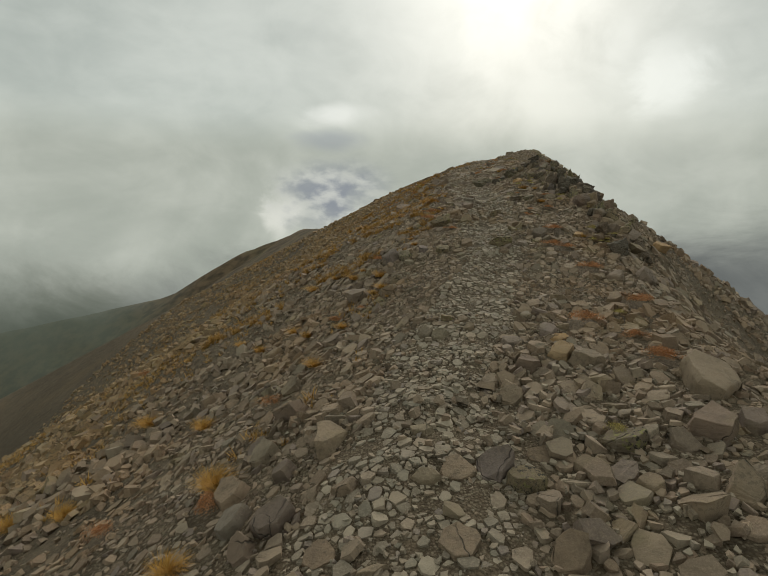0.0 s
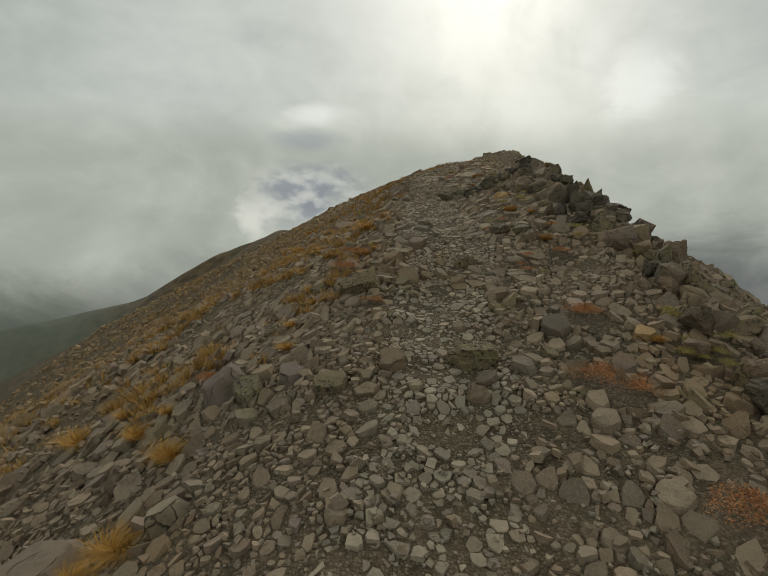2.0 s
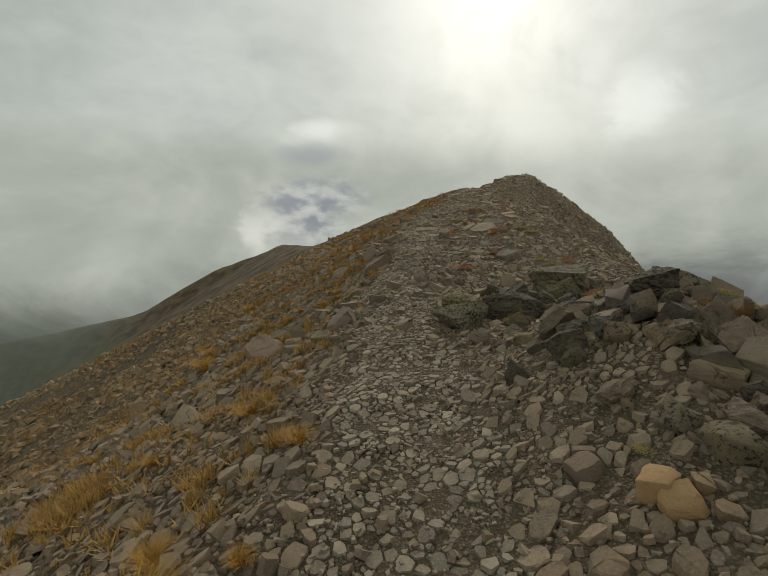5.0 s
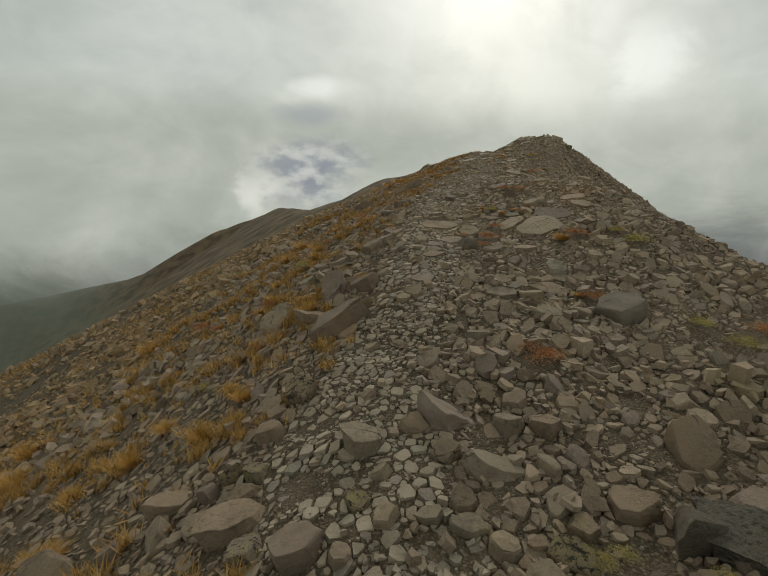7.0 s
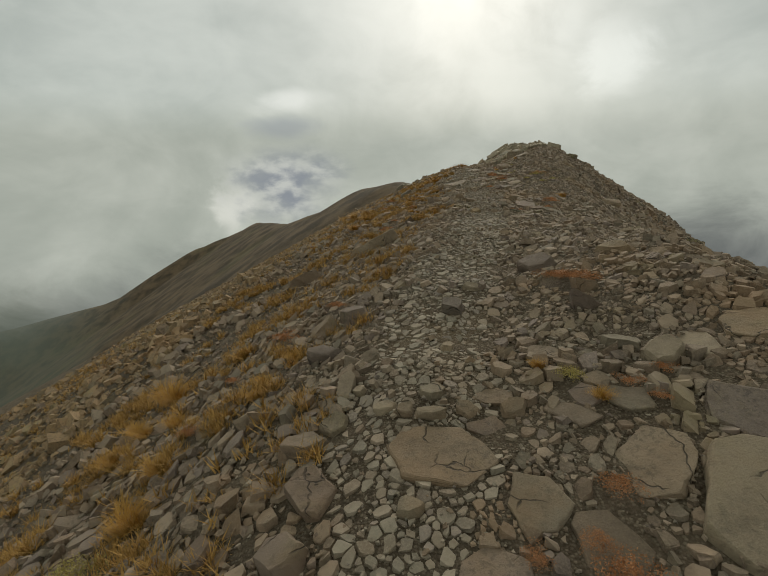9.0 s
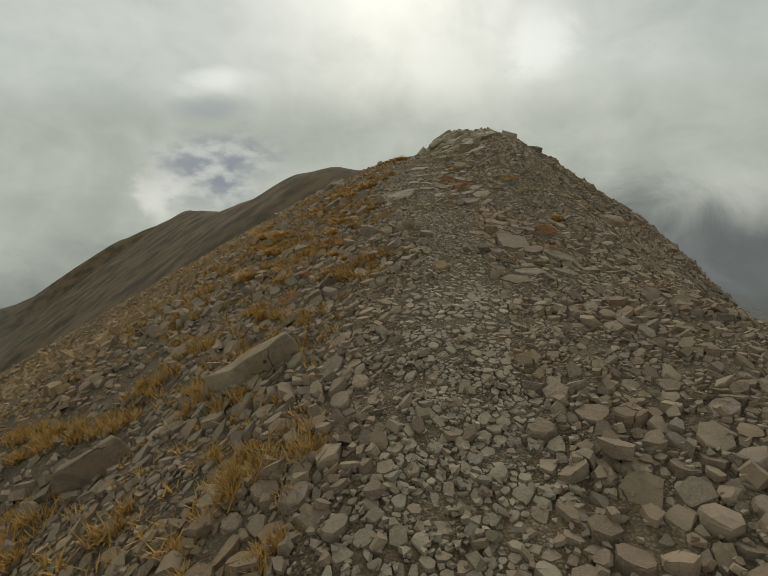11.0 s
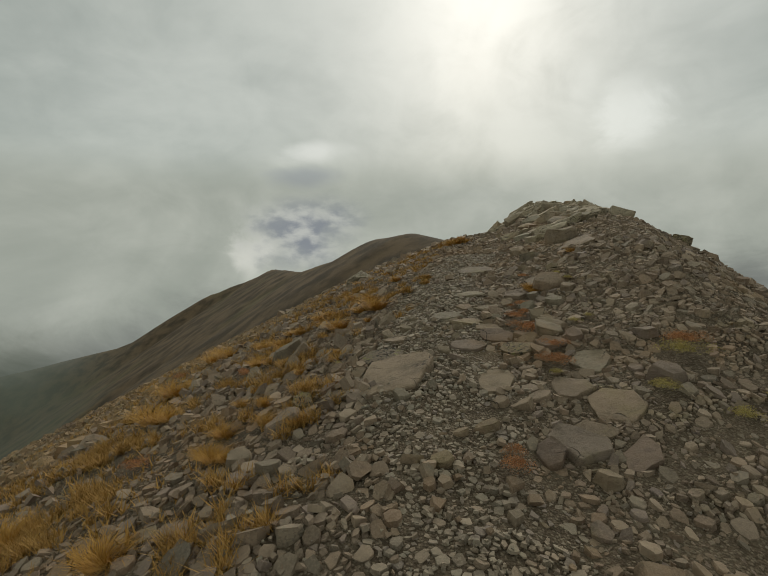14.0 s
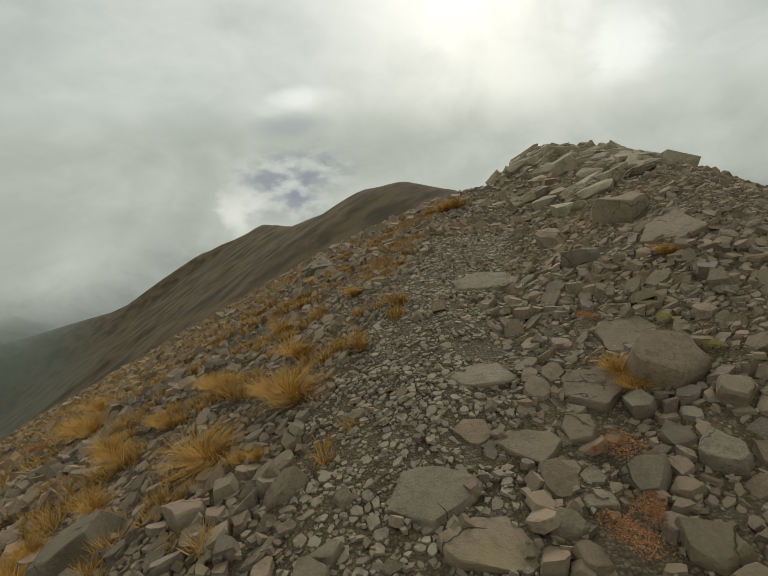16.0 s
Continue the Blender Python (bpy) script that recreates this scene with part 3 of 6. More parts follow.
for spot in ((0.52, 7.67, 0.14, 0.21, 0.06, 23),
             (2.42, 7.75, 0.16, 0.12, 0.05, -26),
             (2.95, 7.79, 0.16, 0.13, 0.06, -36),
             (1.40, 7.84, 0.23, 0.24, 0.10, 0),
             (2.80, 7.95, 0.16, 0.17, 0.07, -31),
             (0.42, 8.03, 0.22, 0.24, 0.09, 22),
             (2.06, 8.05, 0.13, 0.11, 0.04, -15),
             (3.63, 8.10, 0.22, 0.17, 0.07, -42),
             (0.66, 8.11, 0.26, 0.18, 0.08, 16),
             (0.91, 8.25, 0.13, 0.17, 0.05, 10),
             (1.98, 8.31, 0.13, 0.12, 0.05, -12),
             (3.08, 9.27, 0.09, 0.15, 0.04, -43),
             (1.40, 9.28, 0.08, 0.12, 0.03, 13),
             (1.50, 9.37, 0.08, 0.13, 0.03, 9),
             (1.68, 9.41, 0.24, 0.21, 0.09, 2),
             (1.86, 9.43, 0.16, 0.15, 0.06, -4),):
    KNOWN.append(("grey", *spot))
for spot in ((2.03, 9.45, 0.16, 0.17, 0.07, -10),
             (2.37, 9.50, 0.14, 0.15, 0.06, -20),
             (2.14, 9.50, 0.11, 0.16, 0.05, -13),
             (2.67, 9.53, 0.21, 0.18, 0.08, -29),
             (3.06, 9.55, 0.13, 0.11, 0.05, -38),
             (1.39, 9.59, 0.18, 0.12, 0.05, 11),
             (2.91, 9.71, 0.20, 0.14, 0.06, -32),
             (2.08, 9.89, 0.11, 0.12, 0.05, -9),
             (1.55, 10.18, 0.23, 0.28, 0.10, 4),
             (3.16, 10.26, 0.12, 0.19, 0.05, -30),
             (3.64, 10.31, 0.27, 0.18, 0.08, -37),
             (1.66, 10.35, 0.28, 0.19, 0.08, -3),
             (3.47, 10.82, 0.15, 0.14, 0.06, -40),
             (1.89, 10.89, 0.11, 0.17, 0.04, 4),
             (1.43, 11.07, 0.22, 0.14, 0.06, 17),
             (1.58, 11.19, 0.19, 0.17, 0.07, 12),):
    KNOWN.append(("grey", *spot))
for spot in ((3.31, 11.23, 0.26, 0.14, 0.06, -31),
             (1.58, 11.34, 0.19, 0.21, 0.08, 2),
             (3.54, 11.35, 0.15, 0.12, 0.05, -33),
             (1.00, 11.38, 0.18, 0.19, 0.08, 24),
             (1.20, 11.43, 0.15, 0.16, 0.06, 19),
             (1.77, 11.61, 0.28, 0.20, 0.08, 5),
             (1.19, 11.65, 0.19, 0.17, 0.07, 18),
             (1.23, 11.90, 0.15, 0.26, 0.06, 15),
             (1.61, 12.26, 0.23, 0.18, 0.08, 7),
             (0.63, 13.37, 0.30, 0.25, 0.10, 18),
             (3.91, 14.10, 0.23, 0.39, 0.10, -20),
             (3.35, 15.03, 0.26, 0.44, 0.11, -12),
             (0.37, 15.20, 0.31, 0.53, 0.13, 15),
             (2.63, 15.79, 0.24, 0.21, 0.09, -8),
             (2.26, 16.19, 0.18, 0.16, 0.07, 1),
             (3.11, 16.33, 0.19, 0.33, 0.08, -17),):
    KNOWN.append(("grey", *spot))
for spot in ((1.24, 16.45, 0.33, 0.19, 0.08, 22),
             (1.16, 16.96, 0.25, 0.37, 0.11, 20),
             (4.53, 17.04, 0.31, 0.29, 0.12, -34),
             (2.55, 17.24, 0.11, 0.14, 0.05, 2),
             (3.63, 17.32, 0.15, 0.16, 0.06, -29),
             (4.46, 17.32, 0.28, 0.35, 0.12, -31),
             (3.12, 17.33, 0.18, 0.12, 0.05, -15),
             (3.90, 17.42, 0.23, 0.20, 0.09, -34),
             (3.11, 17.47, 0.14, 0.15, 0.06, -14),
             (3.61, 17.67, 0.15, 0.16, 0.06, -24),
             (1.98, 17.67, 0.36, 0.27, 0.11, 17),
             (3.31, 17.70, 0.34, 0.19, 0.08, -17),
             (3.80, 17.74, 0.14, 0.13, 0.06, -28),
             (1.74, 17.75, 0.13, 0.22, 0.05, 22),
             (4.46, 17.76, 0.29, 0.31, 0.12, -39),
             (3.09, 17.81, 0.17, 0.15, 0.06, -11),):
    KNOWN.append(("grey", *spot))
for spot in ((1.51, 17.81, 0.17, 0.25, 0.07, 26),
             (1.98, 17.86, 0.22, 0.12, 0.05, 16),
             (0.80, 17.87, 0.36, 0.31, 0.13, 20),
             (2.64, 17.98, 0.26, 0.26, 0.11, 0),
             (3.71, 18.03, 0.24, 0.20, 0.09, -23),
             (1.51, 18.04, 0.28, 0.18, 0.08, 24),
             (2.94, 18.08, 0.19, 0.14, 0.06, -7),
             (3.53, 18.09, 0.23, 0.22, 0.09, -19),
             (3.14, 18.17, 0.38, 0.30, 0.12, -10),
             (2.03, 18.39, 0.21, 0.25, 0.09, 12),
             (4.29, 19.50, 0.28, 0.21, 0.09, -22),
             (3.60, 19.91, 0.16, 0.15, 0.06, -18),
             (4.27, 19.97, 0.29, 0.20, 0.08, -34),
             (3.13, 20.08, 0.19, 0.21, 0.08, -3),
             (2.66, 20.11, 0.20, 0.21, 0.08, 9),
             (2.10, 20.30, 0.32, 0.28, 0.12, 22),):
    KNOWN.append(("grey", *spot))
for spot in ((2.38, 20.42, 0.16, 0.17, 0.07, 15),
             (3.49, 20.51, 0.12, 0.12, 0.05, -11),
             (1.64, 20.56, 0.34, 0.43, 0.14, 29),
             (4.40, 20.89, 0.14, 0.15, 0.06, -26),
             (4.15, 21.01, 0.18, 0.15, 0.06, -21),
             (4.25, 21.31, 0.29, 0.16, 0.07, -32),
             (4.35, 21.44, 0.22, 0.13, 0.06, -32),
             (4.53, 21.49, 0.17, 0.14, 0.06, -35),
             (3.31, 21.51, 0.13, 0.15, 0.05, -2),
             (2.31, 21.87, 0.29, 0.22, 0.09, 23),
             (2.77, 21.97, 0.33, 0.30, 0.13, 11),
             (2.46, 21.99, 0.19, 0.23, 0.08, 18),
             (2.01, 22.03, 0.23, 0.27, 0.10, 28),
             (2.30, 22.23, 0.31, 0.26, 0.11, 20),
             (4.25, 22.86, 0.17, 0.14, 0.06, -29),
             (3.02, 22.93, 0.30, 0.19, 0.08, 4),):
    KNOWN.append(("grey", *spot))
for spot in ((3.98, 22.93, 0.19, 0.11, 0.05, -20),
             (3.60, 22.95, 0.14, 0.11, 0.05, -7),
             (4.98, 23.08, 0.16, 0.19, 0.07, -42),
             (2.86, 23.14, 0.16, 0.17, 0.07, 16),
             (4.71, 23.16, 0.19, 0.14, 0.06, -36),
             (3.12, 23.23, 0.10, 0.13, 0.04, 8),
             (2.82, 23.36, 0.17, 0.19, 0.07, 16),
             (2.63, 23.52, 0.21, 0.14, 0.06, 19),
             (2.48, 23.59, 0.19, 0.20, 0.08, 22),
             (3.43, 23.74, 0.18, 0.14, 0.06, 0),
             (5.44, 24.32, 0.24, 0.26, 0.10, -34),
             (6.30, 24.64, 0.19, 0.29, 0.08, -41),
             (3.01, 24.77, 0.32, 0.27, 0.11, 6),
             (2.56, 28.19, 0.60, 0.47, 0.20, 6),
             (6.41, 29.21, 0.14, 0.18, 0.06, -35),
             (5.67, 29.38, 0.11, 0.07, 0.03, -7),):
    KNOWN.append(("grey", *spot))
for spot in ((6.25, 29.46, 0.12, 0.11, 0.05, -26),
             (5.45, 29.49, 0.11, 0.11, 0.05, 0),
             (5.16, 29.49, 0.14, 0.14, 0.06, 11),
             (5.05, 29.61, 0.22, 0.16, 0.07, 13),
             (4.62, 29.73, 0.16, 0.26, 0.07, 25),
             (5.40, 29.74, 0.15, 0.16, 0.06, 2),
             (6.60, 29.74, 0.16, 0.18, 0.07, -31),
             (4.92, 29.78, 0.15, 0.16, 0.06, 16),
             (4.43, 29.80, 0.26, 0.20, 0.08, 28),
             (6.82, 30.05, 0.18, 0.16, 0.07, -32),
             (8.06, 30.05, 0.23, 0.25, 0.10, -50),
             (5.68, 30.13, 0.17, 0.14, 0.06, -5),
             (5.31, 30.60, 0.19, 0.20, 0.08, 3),
             (4.85, 30.67, 0.17, 0.18, 0.07, 12),
             (7.85, 31.02, 0.19, 0.21, 0.08, -45),
             (7.20, 31.04, 0.28, 0.19, 0.08, -28),):
    KNOWN.append(("grey", *spot))
for spot in ((6.25, 31.15, 0.24, 0.19, 0.08, -7),
             (3.66, 31.27, 0.36, 0.24, 0.10, 28),
             (5.58, 31.60, 0.15, 0.17, 0.06, 9),
             (6.07, 31.62, 0.33, 0.26, 0.11, -1),
             (5.14, 31.68, 0.23, 0.24, 0.10, 19),
             (5.73, 31.68, 0.22, 0.26, 0.09, 6),
             (7.75, 31.92, 0.30, 0.19, 0.08, -32),
             (7.59, 32.11, 0.23, 0.25, 0.10, -28),
             (6.66, 33.07, 0.14, 0.09, 0.04, 1),
             (5.90, 33.23, 0.13, 0.12, 0.05, 24),
             (5.76, 33.33, 0.20, 0.23, 0.08, 26),
             (7.19, 33.36, 0.18, 0.13, 0.06, -14),
             (5.51, 33.57, 0.19, 0.18, 0.08, 29),
             (7.51, 33.59, 0.17, 0.13, 0.05, -20),
             (7.38, 33.67, 0.14, 0.15, 0.06, -17),
             (5.76, 33.95, 0.33, 0.26, 0.11, 20),):
    KNOWN.append(("grey", *spot))
for spot in ((8.97, 34.48, 0.25, 0.19, 0.08, -36),
             (7.25, 34.58, 0.18, 0.10, 0.04, -10),
             (7.01, 34.72, 0.12, 0.10, 0.04, 0),
             (6.86, 34.72, 0.18, 0.13, 0.05, 6),
             (7.99, 34.78, 0.26, 0.14, 0.06, -32),
             (6.13, 34.86, 0.20, 0.14, 0.06, 28),
             (6.28, 34.89, 0.12, 0.21, 0.05, 24),
             (8.00, 34.94, 0.30, 0.16, 0.07, -30),
             (8.34, 35.06, 0.35, 0.22, 0.09, -24),
             (6.19, 35.42, 0.15, 0.18, 0.06, 20),
             (7.93, 35.47, 0.18, 0.13, 0.06, -29),
             (8.41, 35.66, 0.16, 0.10, 0.04, -38),
             (6.91, 35.71, 0.17, 0.12, 0.05, 7),
             (6.12, 35.73, 0.19, 0.27, 0.08, 19),
             (5.59, 35.95, 0.33, 0.27, 0.11, 27),
             (8.95, 36.07, 0.19, 0.20, 0.08, -42),):
    KNOWN.append(("grey", *spot))
for spot in ((8.22, 36.18, 0.20, 0.18, 0.08, -27),
             (6.66, 36.19, 0.26, 0.17, 0.07, 12),
             (8.57, 36.22, 0.18, 0.19, 0.08, -33),
             (6.12, 36.28, 0.22, 0.24, 0.09, 24),
             (5.38, 36.41, 0.57, 0.43, 0.18, 36),
             (8.87, 36.46, 0.47, 0.44, 0.18, -35),
             (6.65, 36.69, 0.16, 0.16, 0.07, 10),
             (9.38, 38.52, 0.38, 0.36, 0.15, -26),
             (10.42, 39.62, 0.62, 0.68, 0.26, -30),
             (9.58, 39.67, 0.40, 0.44, 0.17, -23),):
    KNOWN.append(("grey", *spot))
# dark blocks: x, y, width, depth, height, turn
for spot in ((-0.70, 2.06, 0.15, 0.20, 0.06, 18),
             (-0.59, 2.18, 0.26, 0.20, 0.09, 15),
             (-0.84, 2.33, 0.20, 0.27, 0.08, 19),
             (0.62, 2.33, 0.20, 0.21, 0.08, -14),
             (1.97, 2.57, 0.28, 0.41, 0.12, -37),
             (2.23, 2.58, 0.19, 0.29, 0.08, -40),
             (-0.62, 2.69, 0.19, 0.24, 0.08, 12),
             (-0.73, 3.53, 0.26, 0.33, 0.11, 11),
             (1.20, 3.67, 0.22, 0.22, 0.09, -18),
             (1.63, 4.41, 0.18, 0.28, 0.08, -29),
             (2.67, 4.77, 0.18, 0.17, 0.07, -43),
             (1.72, 4.93, 0.16, 0.19, 0.07, -26),
             (1.93, 5.09, 0.14, 0.20, 0.06, -28),
             (-0.58, 5.19, 0.24, 0.21, 0.09, 23),
             (-0.33, 5.77, 0.18, 0.24, 0.08, 15),
             (-0.09, 5.81, 0.16, 0.18, 0.07, 11),):
    KNOWN.append(("dark", *spot))
for spot in ((3.11, 6.09, 0.22, 0.24, 0.09, -35),
             (3.61, 6.27, 0.27, 0.41, 0.11, -39),
             (-0.37, 6.71, 0.36, 0.39, 0.15, 12),
             (3.13, 7.40, 0.15, 0.20, 0.06, -44),
             (2.01, 7.52, 0.15, 0.13, 0.05, -18),
             (2.95, 7.55, 0.16, 0.20, 0.07, -39),
             (2.31, 7.67, 0.19, 0.23, 0.08, -24),
             (0.68, 7.84, 0.20, 0.23, 0.08, 17),
             (0.14, 8.03, 0.39, 0.39, 0.16, 4),
             (2.75, 8.17, 0.26, 0.28, 0.11, -28),
             (0.73, 9.55, 0.16, 0.15, 0.06, 31),
             (1.87, 10.62, 0.24, 0.30, 0.10, -5),
             (1.83, 11.04, 0.30, 0.16, 0.07, 5),
             (2.06, 11.46, 0.27, 0.18, 0.08, 0),
             (2.12, 11.68, 0.25, 0.24, 0.10, -5),
             (3.30, 12.71, 0.21, 0.20, 0.08, -19),):
    KNOWN.append(("dark", *spot))
for spot in ((1.88, 16.71, 0.43, 0.47, 0.18, 8),
             (0.77, 17.07, 0.54, 0.80, 0.23, 25),
             (2.36, 17.31, 0.23, 0.28, 0.10, 9),
             (1.22, 17.86, 0.16, 0.28, 0.07, 31),
             (1.75, 17.98, 0.13, 0.23, 0.06, 20),
             (3.61, 18.30, 0.17, 0.20, 0.07, -19),
             (3.53, 18.71, 0.17, 0.28, 0.07, -15),
             (4.99, 19.50, 0.43, 0.44, 0.18, -31),
             (2.38, 19.82, 0.57, 0.45, 0.19, 3),
             (2.64, 20.62, 0.38, 0.29, 0.12, 8),
             (2.27, 20.82, 0.39, 0.46, 0.16, 15),
             (3.98, 21.55, 0.25, 0.27, 0.11, -21),
             (2.94, 22.17, 0.28, 0.25, 0.10, 7),
             (2.49, 22.47, 0.18, 0.24, 0.08, 15),
             (3.06, 22.50, 0.24, 0.33, 0.10, 3),
             (5.26, 23.97, 0.25, 0.25, 0.11, -35),):
    KNOWN.append(("dark", *spot))
for spot in ((3.07, 24.09, 0.30, 0.25, 0.10, 6),
             (4.23, 24.41, 0.25, 0.25, 0.11, -15),
             (3.35, 24.85, 0.32, 0.30, 0.13, 0),
             (5.44, 25.34, 0.39, 0.42, 0.16, -27),
             (6.96, 29.00, 0.15, 0.16, 0.06, -53),
             (5.15, 29.70, 0.16, 0.16, 0.07, 10),
             (4.63, 30.15, 0.23, 0.22, 0.09, 20),
             (5.80, 31.36, 0.17, 0.24, 0.07, 5),
             (5.55, 31.95, 0.37, 0.46, 0.16, 9),
             (7.51, 33.05, 0.17, 0.28, 0.07, -26),
             (8.69, 33.75, 0.28, 0.31, 0.12, -40),
             (6.08, 34.04, 0.16, 0.19, 0.07, 13),
             (8.38, 34.67, 0.17, 0.24, 0.07, -44),
             (8.57, 35.92, 0.17, 0.15, 0.06, -37),):
    KNOWN.append(("dark", *spot))
# pale blocks: x, y, width, depth, height, turn
for spot in ((-0.04, 1.73, 0.15, 0.08, 0.03, 1),
             (0.36, 2.03, 0.11, 0.10, 0.04, -10),
             (0.24, 2.28, 0.19, 0.10, 0.04, -5),
             (0.25, 2.75, 0.15, 0.11, 0.05, -5),
             (-0.35, 2.87, 0.25, 0.38, 0.10, 6),
             (0.56, 4.41, 0.22, 0.15, 0.06, 0),
             (0.85, 4.48, 0.13, 0.13, 0.05, -8),
             (1.82, 4.51, 0.13, 0.15, 0.06, -32),
             (-1.06, 5.40, 0.23, 0.17, 0.07, 30),
             (-1.46, 5.88, 0.27, 0.21, 0.09, 13),
             (0.39, 6.08, 0.16, 0.12, 0.05, 3),
             (0.19, 6.80, 0.21, 0.25, 0.09, 5),
             (2.37, 7.09, 0.13, 0.09, 0.04, -21),
             (1.23, 7.34, 0.13, 0.10, 0.04, 5),
             (1.54, 7.48, 0.11, 0.10, 0.04, -4),
             (0.43, 7.56, 0.17, 0.16, 0.07, 26),):
    KNOWN.append(("pale", *spot))
for spot in ((1.21, 7.67, 0.10, 0.09, 0.04, 5),
             (1.07, 8.44, 0.13, 0.17, 0.05, 6),
             (2.15, 9.29, 0.18, 0.11, 0.05, -16),
             (3.24, 9.30, 0.20, 0.14, 0.06, -26),
             (2.94, 10.61, 0.16, 0.11, 0.05, -31),
             (1.70, 10.71, 0.22, 0.18, 0.08, 11),
             (2.60, 11.21, 0.19, 0.11, 0.05, -15),
             (1.59, 11.50, 0.19, 0.32, 0.08, 10),
             (4.38, 13.26, 0.31, 0.17, 0.07, -29),
             (1.98, 15.82, 0.14, 0.15, 0.06, 9),
             (2.61, 16.54, 0.15, 0.12, 0.05, -6),
             (1.19, 17.26, 0.26, 0.38, 0.11, 18),
             (2.95, 17.39, 0.13, 0.10, 0.04, -10),
             (2.75, 17.40, 0.13, 0.15, 0.05, -3),
             (2.74, 17.71, 0.13, 0.12, 0.05, -2),
             (2.70, 19.20, 0.14, 0.12, 0.05, -1),):
    KNOWN.append(("pale", *spot))
for spot in ((3.02, 19.98, 0.16, 0.15, 0.06, 0),
             (4.76, 20.54, 0.23, 0.28, 0.10, -36),
             (2.84, 20.78, 0.18, 0.15, 0.06, 3),
             (5.31, 20.79, 0.20, 0.17, 0.07, -40),
             (3.27, 21.01, 0.17, 0.16, 0.07, -5),
             (3.09, 21.65, 0.13, 0.23, 0.06, 4),
             (1.87, 21.73, 0.27, 0.16, 0.07, 17),
             (3.38, 21.81, 0.19, 0.19, 0.08, -3),
             (3.53, 22.26, 0.13, 0.13, 0.05, -6),
             (3.72, 22.91, 0.21, 0.11, 0.05, -11),
             (3.48, 23.03, 0.17, 0.11, 0.04, -2),
             (3.15, 23.03, 0.20, 0.22, 0.08, 8),
             (5.33, 23.07, 0.23, 0.39, 0.10, -48),
             (3.79, 23.11, 0.15, 0.14, 0.06, -12),
             (3.33, 23.31, 0.09, 0.12, 0.04, 1),
             (5.20, 23.33, 0.31, 0.17, 0.07, -42),):
    KNOWN.append(("pale", *spot))
for spot in ((4.03, 23.72, 0.12, 0.17, 0.05, -14),
             (4.54, 24.85, 0.20, 0.12, 0.05, -18),
             (6.27, 25.29, 0.37, 0.20, 0.09, -36),
             (3.76, 28.46, 0.84, 0.46, 0.20, -2),
             (5.54, 29.36, 0.11, 0.12, 0.05, -2),
             (6.97, 29.53, 0.22, 0.12, 0.05, -42),
             (5.63, 29.55, 0.09, 0.10, 0.04, -5),
             (6.26, 29.62, 0.11, 0.13, 0.05, -24),
             (5.29, 30.01, 0.12, 0.15, 0.05, 5),
             (5.03, 30.03, 0.17, 0.23, 0.07, 11),
             (5.54, 31.40, 0.15, 0.16, 0.06, 11),
             (7.74, 32.81, 0.18, 0.16, 0.07, -25),
             (10.64, 32.83, 0.47, 0.43, 0.18, -46),
             (6.83, 33.03, 0.14, 0.13, 0.05, -4),
             (7.02, 33.35, 0.13, 0.10, 0.04, -9),
             (6.67, 33.87, 0.13, 0.15, 0.06, 0),):
    KNOWN.append(("pale", *spot))
for spot in ((7.15, 34.78, 0.15, 0.13, 0.05, -5),
             (8.21, 34.88, 0.30, 0.29, 0.12, -36),
             (7.34, 35.07, 0.10, 0.10, 0.04, -10),
             (8.37, 35.24, 0.23, 0.13, 0.05, -34),
             (8.34, 35.39, 0.24, 0.19, 0.08, -42),
             (7.39, 35.44, 0.19, 0.11, 0.05, -9),
             (7.10, 35.50, 0.14, 0.10, 0.04, -2),
             (6.67, 35.53, 0.13, 0.17, 0.05, 8),
             (6.43, 35.53, 0.15, 0.15, 0.06, 14),
             (6.86, 35.61, 0.14, 0.13, 0.06, 3),
             (5.56, 35.62, 0.21, 0.20, 0.09, 31),
             (7.90, 35.63, 0.22, 0.12, 0.05, -26),
             (8.33, 35.75, 0.21, 0.19, 0.08, -35),
             (8.66, 35.76, 0.22, 0.23, 0.09, -41),
             (5.06, 35.91, 0.24, 0.30, 0.10, 36),
             (6.98, 36.00, 0.10, 0.13, 0.04, 4),):
    KNOWN.append(("pale", *spot))
for spot in ((7.05, 36.73, 0.13, 0.10, 0.04, 1),
             (9.04, 37.90, 0.24, 0.23, 0.10, -26),):
    KNOWN.append(("pale", *spot))
